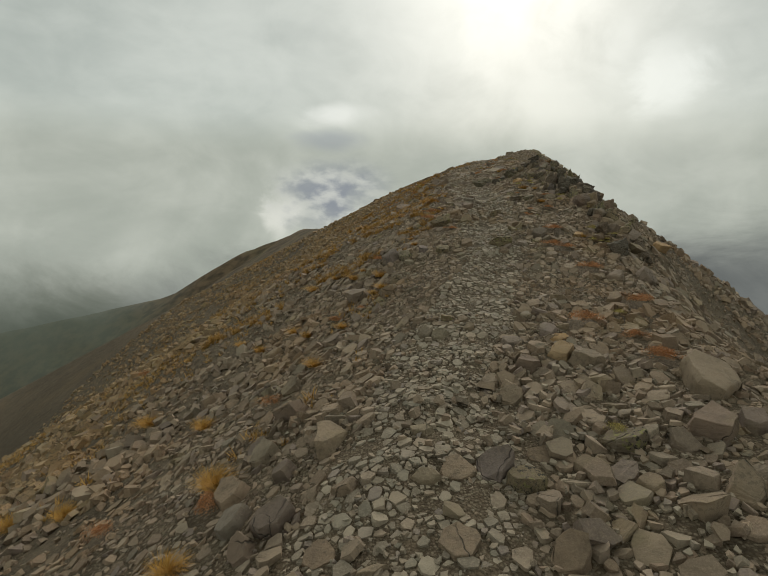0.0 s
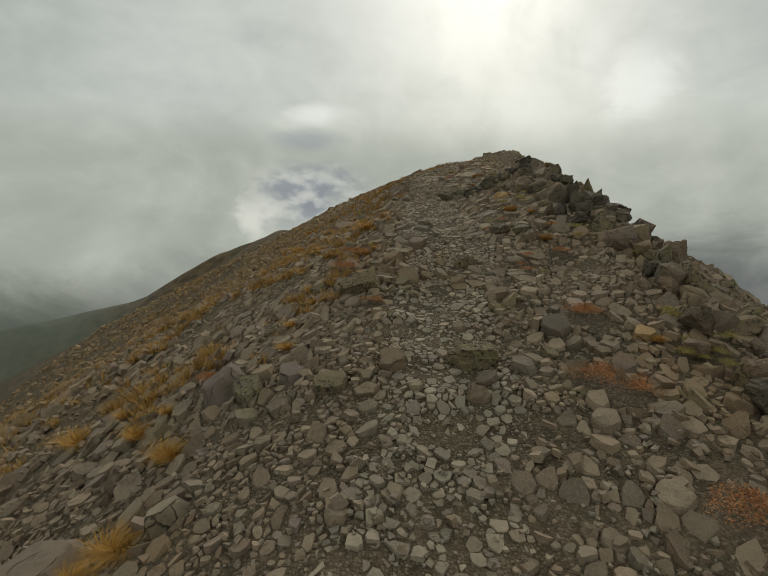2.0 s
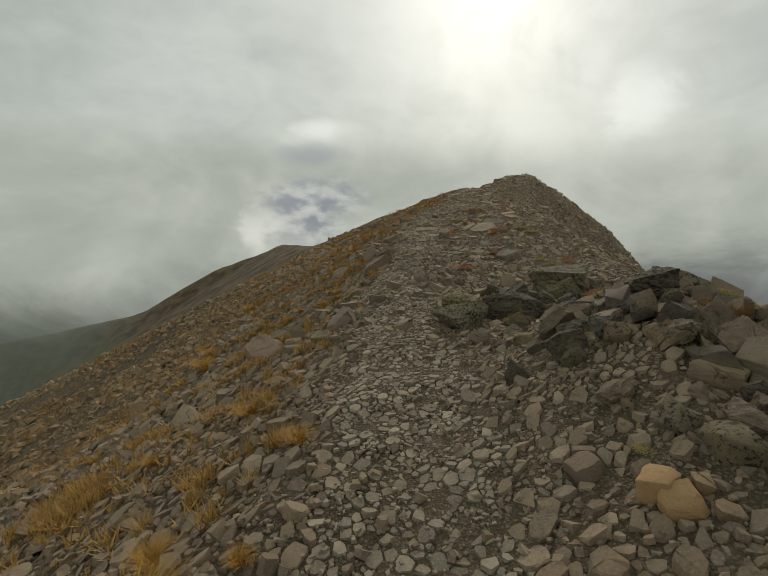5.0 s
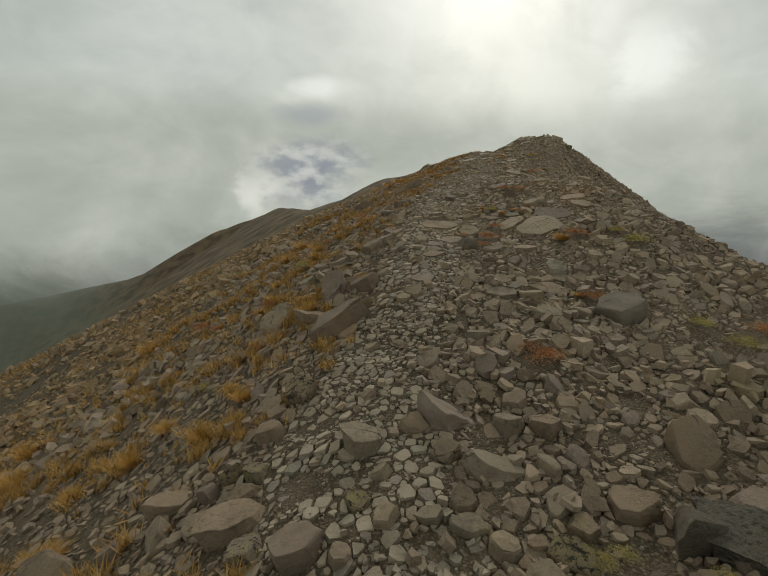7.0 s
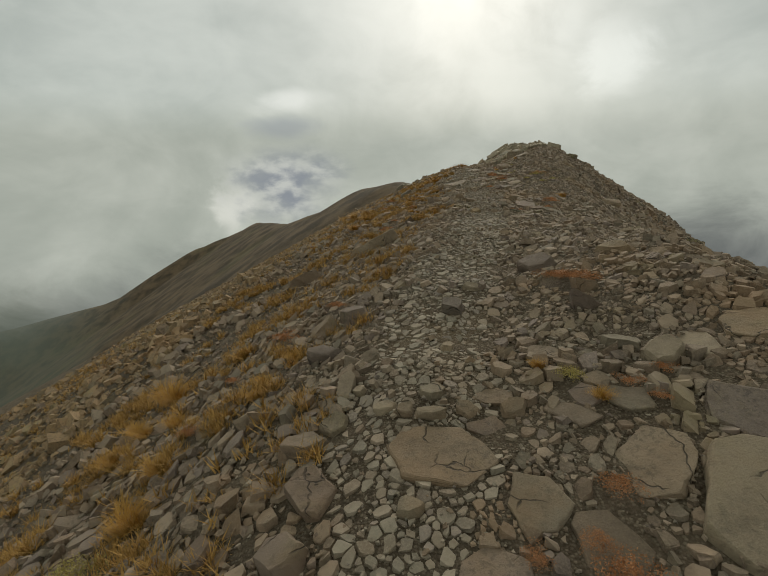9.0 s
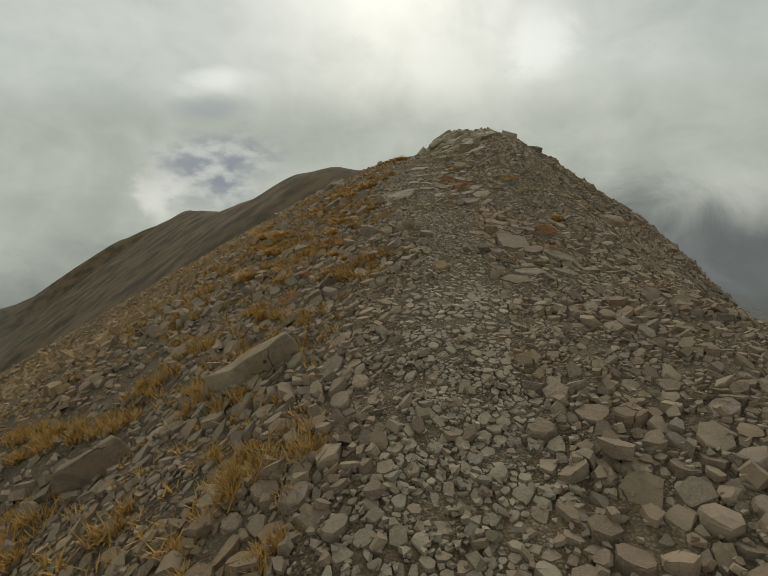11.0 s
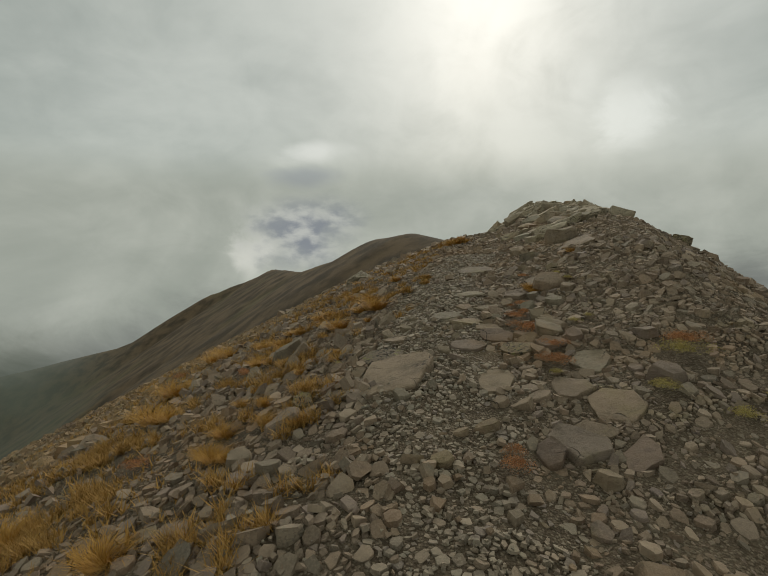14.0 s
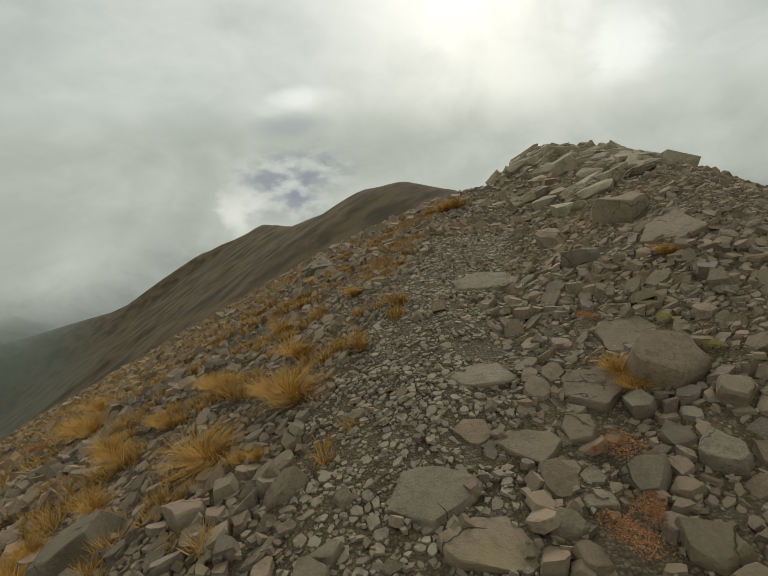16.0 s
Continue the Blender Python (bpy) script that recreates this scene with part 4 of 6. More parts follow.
# blocks with lichen: x, y, width, depth, height, turn
for spot in ((0.78, 2.21, 0.22, 0.19, 0.08, -19),
             (1.42, 2.51, 0.27, 0.22, 0.09, -29),
             (0.70, 4.86, 0.16, 0.13, 0.06, -2),
             (-0.06, 6.11, 0.19, 0.17, 0.07, 10),
             (0.97, 7.61, 0.26, 0.19, 0.08, 12),
             (2.00, 7.79, 0.41, 0.25, 0.14, -15),
             (2.57, 7.83, 0.15, 0.15, 0.06, -28),
             (0.37, 7.83, 0.21, 0.28, 0.09, 25),
             (2.38, 8.61, 0.19, 0.13, 0.06, -18),
             (1.19, 9.35, 0.41, 0.28, 0.16, 20),
             (0.72, 9.76, 0.24, 0.20, 0.08, 28),
             (2.33, 9.82, 0.27, 0.28, 0.11, -16),
             (1.35, 10.09, 0.20, 0.18, 0.07, 10),
             (3.27, 10.66, 0.25, 0.19, 0.08, -38),
             (1.63, 10.95, 0.22, 0.15, 0.06, 12),
             (3.00, 11.17, 0.27, 0.17, 0.07, -25),):
    KNOWN.append(("lichen", *spot))
for spot in ((3.93, 15.50, 0.26, 0.44, 0.11, -44),
             (3.30, 15.67, 0.47, 0.54, 0.26, -27),
             (1.67, 16.12, 0.25, 0.32, 0.11, 15),
             (3.42, 16.36, 0.50, 0.54, 0.28, -23),
             (5.05, 17.14, 0.82, 0.70, 0.38, -39),
             (3.51, 17.16, 0.23, 0.15, 0.06, -28),
             (2.11, 17.41, 0.16, 0.23, 0.07, 16),
             (2.62, 17.51, 0.13, 0.14, 0.05, 0),
             (2.02, 17.98, 0.16, 0.18, 0.07, 14),
             (1.85, 18.07, 0.17, 0.16, 0.07, 17),
             (2.20, 18.73, 0.26, 0.28, 0.11, 7),
             (2.56, 20.35, 0.18, 0.19, 0.08, 11),
             (1.70, 20.90, 0.31, 0.33, 0.13, 25),
             (7.22, 29.62, 0.21, 0.16, 0.07, -45),
             (6.77, 29.69, 0.25, 0.15, 0.06, -35),
             (5.94, 30.24, 0.13, 0.20, 0.05, -11),):
    KNOWN.append(("lichen", *spot))
for spot in ((6.28, 31.54, 0.21, 0.34, 0.09, -6),
             (5.86, 34.26, 0.18, 0.30, 0.07, 16),):
    KNOWN.append(("lichen", *spot))
# tan stones: x, y, width, depth, height, turn
for spot in ((1.53, 3.79, 0.25, 0.22, 0.09, -21),
             (1.62, 4.14, 0.23, 0.13, 0.05, -33),
             (3.34, 7.98, 0.16, 0.18, 0.07, -39),
             (4.75, 8.00, 0.30, 0.42, 0.12, -37),
             (3.64, 12.21, 0.12, 0.10, 0.04, -27),
             (3.52, 12.30, 0.19, 0.18, 0.08, -25),
             (5.89, 29.55, 0.23, 0.18, 0.07, -14),
             (5.59, 30.44, 0.18, 0.11, 0.05, -2),):
    KNOWN.append(("tan", *spot))
# crag blocks: x, y, width, depth, height, turn
for spot in ((3.02, 10.77, 0.27, 0.23, 0.10, -30),
             (4.42, 14.06, 0.35, 0.48, 0.19, -25),
             (3.99, 16.05, 0.67, 0.54, 0.30, -37),
             (4.22, 17.18, 0.26, 0.41, 0.11, -44),):
    KNOWN.append(("crag", *spot))
# flat grey slabs: x, y, width, depth, height, turn
for spot in ((1.15, 1.73, 0.16, 0.21, 0.02, -33),
             (0.35, 1.83, 0.17, 0.20, 0.02, -10),
             (-0.29, 1.87, 0.16, 0.16, 0.02, 8),
             (0.42, 2.34, 0.21, 0.18, 0.02, -10),
             (1.21, 4.31, 0.19, 0.21, 0.02, -20),
             (0.60, 4.74, 0.20, 0.15, 0.02, 0),
             (2.84, 9.16, 0.29, 0.20, 0.02, -40),
             (2.17, 9.19, 0.24, 0.13, 0.02, -17),
             (2.33, 9.21, 0.20, 0.13, 0.02, -23),
             (2.55, 9.25, 0.23, 0.17, 0.02, -30),
             (2.80, 9.36, 0.23, 0.15, 0.02, -35),
             (2.81, 9.48, 0.26, 0.16, 0.02, -33),
             (3.13, 9.79, 0.35, 0.31, 0.04, -35),
             (2.70, 10.89, 0.27, 0.15, 0.02, -20),
             (2.44, 10.92, 0.24, 0.13, 0.02, -12),
             (2.65, 11.05, 0.29, 0.20, 0.02, -17),):
    KNOWN.append(("slab", *spot))
for spot in ((2.79, 11.57, 0.21, 0.19, 0.02, -17),
             (3.06, 11.72, 0.48, 0.29, 0.03, -21),
             (3.76, 20.00, 0.19, 0.20, 0.02, -22),
             (4.00, 20.02, 0.42, 0.30, 0.04, -27),
             (4.54, 20.12, 0.41, 0.27, 0.03, -37),
             (4.75, 20.32, 0.23, 0.24, 0.03, -38),
             (4.95, 20.34, 0.21, 0.19, 0.02, -41),
             (3.27, 20.50, 0.27, 0.27, 0.03, -6),
             (3.48, 21.23, 0.29, 0.22, 0.03, -8),
             (4.63, 21.28, 0.30, 0.20, 0.02, -41),
             (3.50, 21.39, 0.22, 0.17, 0.02, -8),
             (3.55, 21.61, 0.29, 0.20, 0.02, -9),
             (3.81, 21.86, 0.33, 0.36, 0.04, -14),
             (4.35, 21.97, 0.37, 0.35, 0.04, -26),
             (4.12, 22.20, 0.30, 0.37, 0.04, -19),
             (4.76, 22.30, 0.38, 0.43, 0.05, -30),):
    KNOWN.append(("slab", *spot))
for spot in ((5.41, 22.42, 0.66, 0.44, 0.05, -38),
             (3.74, 22.60, 0.57, 0.50, 0.06, -9),
             (4.55, 22.73, 0.34, 0.19, 0.02, -40),
             (4.90, 22.76, 0.34, 0.28, 0.03, -47),
             (6.02, 22.78, 0.36, 0.58, 0.04, -42),
             (4.05, 22.78, 0.22, 0.24, 0.03, -14),
             (4.70, 22.86, 0.20, 0.28, 0.02, -40),
             (4.82, 22.98, 0.19, 0.17, 0.02, -41),
             (4.18, 23.01, 0.27, 0.18, 0.02, -25),
             (4.68, 23.43, 0.32, 0.24, 0.03, -31),
             (6.60, 29.11, 0.40, 0.22, 0.03, -43),
             (7.31, 29.22, 0.32, 0.36, 0.04, -54),
             (6.90, 29.33, 0.37, 0.32, 0.04, -45),
             (6.62, 29.50, 0.31, 0.17, 0.02, -35),
             (7.63, 29.85, 0.52, 0.33, 0.04, -47),
             (7.41, 30.93, 0.37, 0.23, 0.03, -38),):
    KNOWN.append(("slab", *spot))
for spot in ((6.99, 31.03, 0.33, 0.21, 0.02, -28),
             (6.76, 31.04, 0.26, 0.17, 0.02, -21),
             (7.39, 31.30, 0.34, 0.29, 0.03, -33),
             (7.56, 31.59, 0.68, 0.41, 0.05, -32),
             (7.88, 33.25, 0.30, 0.17, 0.02, -33),
             (8.12, 33.47, 0.42, 0.44, 0.05, -35),
             (7.95, 33.79, 0.34, 0.40, 0.04, -27),
             (6.66, 34.37, 0.68, 0.97, 0.08, -7),
             (7.41, 34.86, 0.34, 0.26, 0.03, -14),
             (6.73, 35.29, 0.26, 0.32, 0.03, 8),
             (7.74, 35.32, 0.27, 0.22, 0.03, -19),
             (7.59, 35.60, 0.46, 0.29, 0.03, -16),
             (7.69, 36.35, 0.23, 0.22, 0.03, -13),
             (8.45, 36.50, 0.35, 0.47, 0.04, -28),
             (8.89, 36.96, 0.42, 0.53, 0.05, -31),
             (10.16, 38.34, 0.56, 0.96, 0.07, -35),):
    KNOWN.append(("slab", *spot))
# flat pale slabs: x, y, width, depth, height, turn
for spot in ((5.06, 21.95, 0.63, 0.83, 0.08, -39),
             (5.58, 23.12, 0.27, 0.46, 0.03, -34),
             (6.04, 23.19, 0.41, 0.50, 0.05, -38),
             (7.46, 34.11, 0.36, 0.53, 0.04, -16),
             (8.33, 34.21, 0.33, 0.54, 0.04, -30),
             (7.40, 35.93, 0.53, 0.38, 0.05, -8),
             (7.95, 36.16, 0.31, 0.30, 0.04, -21),
             (7.90, 36.84, 0.44, 0.31, 0.04, -15),
             (8.46, 38.80, 0.64, 0.53, 0.06, -15),):
    KNOWN.append(("pale_slab", *spot))
# flat dark slabs: x, y, width, depth, height, turn
for spot in ((7.41, 30.15, 0.26, 0.44, 0.05, -40),
             (7.29, 30.47, 0.51, 0.83, 0.10, -35),
             (8.02, 32.98, 0.21, 0.33, 0.04, -40),
             (7.71, 33.12, 0.38, 0.36, 0.07, -31),
             (8.12, 34.62, 0.32, 0.31, 0.06, -39),
             (7.76, 35.09, 0.48, 0.30, 0.06, -22),):
    KNOWN.append(("dark_slab", *spot))
# broad flat stones with lichen: x, y, width, depth, height, turn
for spot in ((7.86, 34.61, 0.44, 0.29, 0.06, -31),
             (6.55, 34.86, 0.47, 0.36, 0.07, 16),):
    KNOWN.append(("lichen_slab", *spot))
# the low teeth of the crest
teeth = random.Random(3)
CRAGGY = "jagged dark outcrop rock with black and yellow lichen"
for n in range(26):
    t = n / 25
    s = teeth.uniform(0.13, 0.24)
    lay((SPIKES, SPIKES, BOULDERS)[n % 3], (CRAG, CRAG, LICHEN, DARK)[n % 4], "crag", CRAGGY, 3.75 + 1.3 * t + teeth.uniform(-0.25, 0.2), 11.0 + 0.8 * t + teeth.uniform(-0.3, 0.35),
        s, s * teeth.uniform(0.7, 1.2), s * (teeth.uniform(1.0, 1.8) if n % 3 < 2 else 0.8), teeth.uniform(0, 180), 0.3, 16)
for spot in ((3.93, 11.2, 0.3, 0.26, 0.44, 10), (4.2, 11.32, 0.24, 0.22, 0.42, 70), (4.43, 11.42, 0.3, 0.24, 0.44, 130), (4.6, 11.5, 0.22, 0.2, 0.36, 40), (4.15, 11.0, 0.3, 0.3, 0.34, 90), (4.5, 11.1, 0.34, 0.3, 0.36, 20)):
    lay(SPIKES, CRAG, "crag", CRAGGY, *spot, 0.25, 6)
# the outcrops beside the trail
knob = random.Random(8)
for n in range(90):
    s = knob.uniform(0.1, 0.24)
    kind = (CRAG, LICHEN, BLOCK, DARK, CRAG)[n % 5]
    lay((BOULDERS, LUMPS, SLABS, LUMPS, SPIKES, BOULDERS, LUMPS)[n % 7], kind, "crag", CRAGGY, knob.gauss(4.2, 0.33), knob.gauss(13.8, 0.6),
        s * 1.2, s, s * knob.uniform(0.6, 1.2), knob.uniform(0, 180), 0.3, 30)
for n in range(40):
    s = knob.uniform(0.16, 0.38)
    kind = (CRAG, CRAG, LICHEN)[n % 3]
    lay((BOULDERS, LUMPS, BOULDERS, SLABS)[n % 4], kind, "crag", CRAGGY, knob.uniform(3.9, 6.0), knob.uniform(15.5, 17.5),
        s * 1.3, s, s * knob.uniform(0.6, 1.1), knob.uniform(0, 180), 0.3, 26)
for n in range(22):
    s = knob.uniform(0.14, 0.34)
    lay((BOULDERS, LUMPS, SPIKES, SLABS)[n % 4], (CRAG, LICHEN, DARK)[n % 3], "crag", CRAGGY, knob.gauss(5.4, 0.3), knob.gauss(15.2, 0.35),
        s * 1.2, s, s * knob.uniform(0.6, 1.0), knob.uniform(0, 180), 0.25, 26)
for spot in ((3.5, 12.42, 0.2, 0.17, 0.15, 20), (3.64, 12.36, 0.11, 0.1, 0.09, 80)):
    lay(LUMPS, TAN, "tan_stone", "pale yellow rounded stone beside the outcrop", *spot, 0.3, 8)
# broken rock on the crest farther back
for n in range(90):
    ty = knob.uniform(7.0, 13.2)
    s = knob.uniform(0.12, 0.36)
    lay((BOULDERS, SPIKES, BOULDERS, LUMPS)[n % 4], (CRAG, LICHEN, DARK, BLOCK)[n % 4], "crag", CRAGGY, float(glide(ty, 1)) + float(glide(ty, 6)) + knob.uniform(-0.35, 0.4), ty,
        s, s * 0.8, s * knob.uniform(0.6, 1.1), knob.uniform(0, 180), 0.2, 24)
# boulders on the right-hand skyline
for spot in ((12.75, 39.5, 0.42, 0.36, 0.4, 20), (16.7, 46.1, 0.6, 0.5, 0.4, 40), (15.9, 45.4, 0.6, 0.5, 0.4, 10),
             (7.83, 26.12, 0.24, 0.24, 0.26, 60)):
    lay_lichen(*spot)
# a pale boulder on the lip of the flank
lay(BOULDERS, SUMMIT, "boulder", "large pale boulder on the edge of the golden flank", 6.28, 43.7, 0.75, 0.6, 0.6, 20, 0.5, 6)
# the broken blocks of the summit
heap = random.Random(5)
SUMMIT_BLOCK = "pale angular block of the summit rocks"
for n in range(150):
    t = heap.random()
    bx, by = 14.2 + 4.6 * t + heap.gauss(0, 0.5), 56.8 - 6.2 * t + heap.gauss(-0.6, 1.0)
    s = heap.uniform(0.4, 0.8)
    lay((LUMPS, BOULDERS, LUMPS)[n % 3], SUMMIT, "summit_block", SUMMIT_BLOCK, bx, by, s * 1.35, s, s * heap.uniform(0.5, 0.8), heap.uniform(0, 180), 0.15, 16)
for spot in ((16.1, 57.3), (15.4, 56.6), (16.3, 55.6), (16.2, 53.8), (16.6, 52.4), (17.3, 52.0), (18.0, 51.7), (15.6, 53.0), (14.6, 55.2), (14.7, 53.2), (15.3, 52.6)):
    s = heap.uniform(0.9, 1.25)
    lay(LUMPS, SUMMIT, "summit_block", SUMMIT_BLOCK, *spot, s * 1.3, s, s * heap.uniform(0.5, 0.65), heap.uniform(0, 180), 0.4, 9)
for n in range(90):
    t = heap.random() ** 0.7
    s = heap.uniform(0.3, 0.55) + 0.35 * t
    lay((LUMPS, SLABS, LUMPS, BOULDERS)[n % 4], SUMMIT, "summit_block", SUMMIT_BLOCK, 11.4 + 4.6 * t + heap.gauss(0, 0.8), 41.5 + 9.0 * t + heap.gauss(0, 0.8),
        s * 1.2, s, s * 0.6, heap.uniform(0, 180), 0.3, 16)


def reach(stone, way):
    """How far a stone's outline goes from its middle towards a way in plan."""
    kind, x, y, w, d, tall, turn = stone
    c, s = math.cos(radians(turn)), math.sin(radians(turn))
    u, v = way[0] * c + way[1] * s, -way[0] * s + way[1] * c
    return 1 / math.sqrt((u / (0.5 * w)) ** 2 + (v / (0.5 * d)) ** 2)


def cut(poly, ax, ay, far):
    """The part of a polygon, about the origin, that lies less than far along the way (ax, ay)."""
    out = []
    px, py = poly[-1]
    dp = px * ax + py * ay - far
    for qx, qy in poly:
        dq = qx * ax + qy * ay - far
        if (dp < 0) != (dq < 0):
            t = dp / (dp - dq)
            out.append((px + (qx - px) * t, py + (qy - py) * t))
        if dq <= 0:
            out.append((qx, qy))
        px, py, dp = qx, qy, dq
    return out


LOOKS = {"grey": (BLOCK, "stone", "angular grey-brown stone bedded in the scree"),
         "dark": (DARK, "dark_stone", "dark weathered stone standing out of the scree"),
         "pale": (PALE, "pale_stone", "pale grey stone with clean broken faces"),
         "lichen": (LICHEN, "boulder", "weathered boulder with dark and yellow lichen"),
         "tan": (TAN, "tan_stone", "tan flat-topped stone lying on the trail"),
         "slab": (BLOCK, "flat_stone", "flat split grey-brown slab set in the ground"),
         "pale_slab": (PALE, "flat_stone", "broad pale olive-grey slab set in the ground"),
         "dark_slab": (DARK, "flat_stone", "broad dark split slab set in the ground"),
         "lichen_slab": (LICHEN, "flat_stone", "broad flat stone spotted with lichen")}


def hewn(stone, seed):
    """One broken stone, fitted against its neighbours, with an uneven top and worn edges."""
    kind, x, y, w, d, tall, turn = stone
    r = random.Random(seed)
    flat = kind.endswith("slab")
    tall = tall * (0.7 if flat else 0.85)
    n = r.choice((5, 6, 6, 7))
    c, s = math.cos(radians(turn)), math.sin(radians(turn))
    poly = []
    for i in range(n):
        a = math.tau * (i + r.uniform(-0.32, 0.32)) / n
        g = r.uniform(0.88, 1.2) * 0.5
        u, v = g * w * math.cos(a), g * d * math.sin(a)
        poly.append((u * c - v * s, u * s + v * c))
    for o in KNOWN:
        gap = math.hypot(o[1] - x, o[2] - y)
        if o is not stone and 0.01 < gap < 1.4:
            way = ((o[1] - x) / gap, (o[2] - y) / gap)
            mine, other = reach(stone, way), reach(o, way)
            if gap < 1.35 * (mine + other):
                poly = cut(poly, *way, gap * mine / (mine + other) - 0.006) or poly
    n = len(poly)
    tilt = (r.gauss(0, 0.06 if flat else 0.22), r.gauss(0, 0.06 if flat else 0.22))
    narrow = r.uniform(0.93, 0.98) if flat else r.uniform(0.74, 0.92)
    shift = (0, 0) if flat else (r.uniform(-0.07, 0.07) * w, r.uniform(-0.07, 0.07) * d)
    verts = []
    for grow, z, k in ((0.92, -0.6 * tall - 0.05, 0), (1.0, 0.0, 0), (0.5 + 0.5 * narrow, 0.72, 1), (narrow, 1.0, 1)):
        for px, py in poly:
            qx, qy = px * grow + shift[0] * z * k + r.uniform(-0.02, 0.02) * w, py * grow + shift[1] * z * k + r.uniform(-0.02, 0.02) * w
            top = tall * z * (1 + r.uniform(-0.1, 0.1)) + (px * tilt[0] + py * tilt[1]) * z
            verts.append((qx / w, qy / w, (max(top, -0.02) if k else z) / w))
    faces = [tuple(range(n))[::-1], tuple(3 * n + i for i in range(n))]
    for k in range(3):
        faces += [(k * n + i, k * n + (i + 1) % n, (k + 1) * n + (i + 1) % n, (k + 1) * n + i) for i in range(n)]
    me = worn(verts, faces, 2 if w > 0.3 else 1, 0.05 if flat else 0.06, seed, 0.012)
    mat, name, label = LOOKS[kind]
    me.materials.append(mat)
    ob = new(name, me)
    up = Vector(normals(np.array([x]), np.array([y]))[0]).normalized()
    ob.matrix_world = (Matrix.Translation((x, y, float(height(x, y)))) @ Vector((0, 0, 1)).rotation_difference(up).to_matrix().to_4x4()
                       @ Matrix.Scale(w, 4))
    FOOT.append((x, y, 0.42 * min(w, d)))
    return tagged(ob, label, "stone", "stones that stand out along the trail")


for index, stone in enumerate(KNOWN):
    if stone[0] == "crag" or (stone[0] == "lichen" and stone[3] > 0.33):
        lay(BOULDERS, CRAG if stone[0] == "crag" else LICHEN, "crag" if stone[0] == "crag" else "boulder",
            CRAGGY if stone[0] == "crag" else "large boulder with dark and yellow lichen", *stone[1:5], 1.6 * stone[5], stone[6], 0.3, 8)
    else:
        hewn(stone, 1000 + index)


# ---- plants ----


def blades(seed, count, tall, spread_out, width):
    """A tuft of curved, tapering blades that lean outwards."""
    r = random.Random(seed)
    verts, faces = [], []
    for _ in range(count):
        a = r.uniform(0, math.tau)
        b = r.uniform(0, 0.26)
        lean = r.random() ** 0.7 * spread_out
        h = tall * r.uniform(0.25, 0.75)
        side = Vector((-math.sin(a), math.cos(a), 0)) * width * r.uniform(0.6, 1.3)
        foot = Vector((b * math.cos(a + 1), b * math.sin(a + 1), -0.05))
        out = Vector((math.cos(a), math.sin(a), 0))
        n = len(verts)
        for t, w in ((0.0, 1.0), (0.5, 0.8), (1.0, 0.12)):
            p = foot + out * lean * t * t * 0.8 + out * 0.1 * t + Vector((0, 0, h * (t - 0.35 * lean * t * t)))
            verts += [p - side * w, p + side * w]
        faces += [(n, n + 1, n + 3, n + 2), (n + 2, n + 3, n + 5, n + 4)]
    me = bpy.data.meshes.new("tuft")
    me.from_pydata(verts, [], faces)
    me.materials.append(STRAW)
    return me


def leaves(seed, count, tall, mat, size):
    """A low cushion of many small leaves on short stems."""
    r = random.Random(seed)
    verts, faces = [], []
    lobes = [(r.gauss(0, 0.11), r.gauss(0, 0.11), r.uniform(0.1, 0.2)) for _ in range(9)]
    for _ in range(count):
        lx, ly, lr = r.choice(lobes)
        a, q = r.uniform(0, math.tau), lr * math.sqrt(r.random())
        p = Vector((lx + q * math.cos(a), ly + q * math.sin(a), tall * (1 - 0.7 * (q / lr) ** 2) * r.uniform(0.3, 1.0)))
        u = Vector((r.uniform(-1, 1), r.uniform(-1, 1), r.uniform(-0.4, 0.9))).normalized()
        w = u.cross(Vector((r.uniform(-1, 1), r.uniform(-1, 1), 0.4))).normalized()
        s = size * r.uniform(0.6, 1.4)
        n = len(verts)
        verts += [p, p + u * s + w * s * 0.4, p + u * s * 2, p + u * s - w * s * 0.4]
        faces.append((n, n + 1, n + 2, n + 3))
    me = bpy.data.meshes.new("cushion")
    me.from_pydata(verts, [], faces)
    me.materials.append(mat)
    return me


TUFTS = [blades(s, 480, r, o, 0.0045) for s, (r, o) in enumerate([(0.6, 0.62), (0.55, 0.7), (0.66, 0.5), (0.5, 0.8), (0.58, 0.66)])]
RUSTS = [leaves(20 + s, 1500, 0.13, RUST, 0.011) for s in range(6)]
LIMES = [leaves(30 + s, 1300, 0.18, LIME, 0.012) for s in range(4)]


def grow(meshes, name, label, category, x, y, size, up):
    me = meshes[int(abs(x * 53.7 + y * 17.9) * 10) % len(meshes)]
    ob = new(name, me)
    s = min(max(size, 0.12), 0.62)
    FOOT.append((x, y, 0.3 * s))
    ob.matrix_world = pose(x, y, float(height(x, y)) + up, 0, 0, (x * 971 + y * 353) % 360) @ Matrix.Scale(s, 4)
    return tagged(ob, label, category, "plants between the stones")


def grow_grass(x, y, size):
    return grow(TUFTS, "grass_tuft", "golden dry grass tuft growing between stones", "grass", x, y, 1.1 * size, 0.03)


def grow_rust(x, y, size):
    return grow(RUSTS, "rust_red_plant", "low rust-red alpine plant between stones", "plant", x, y, 1.7 * size, 0.05)


def grow_cushion(x, y, size):
    return grow(LIMES, "cushion_plant", "yellowish cushion plant clinging to stones", "plant", x, y, 1.7 * size, 0.05)


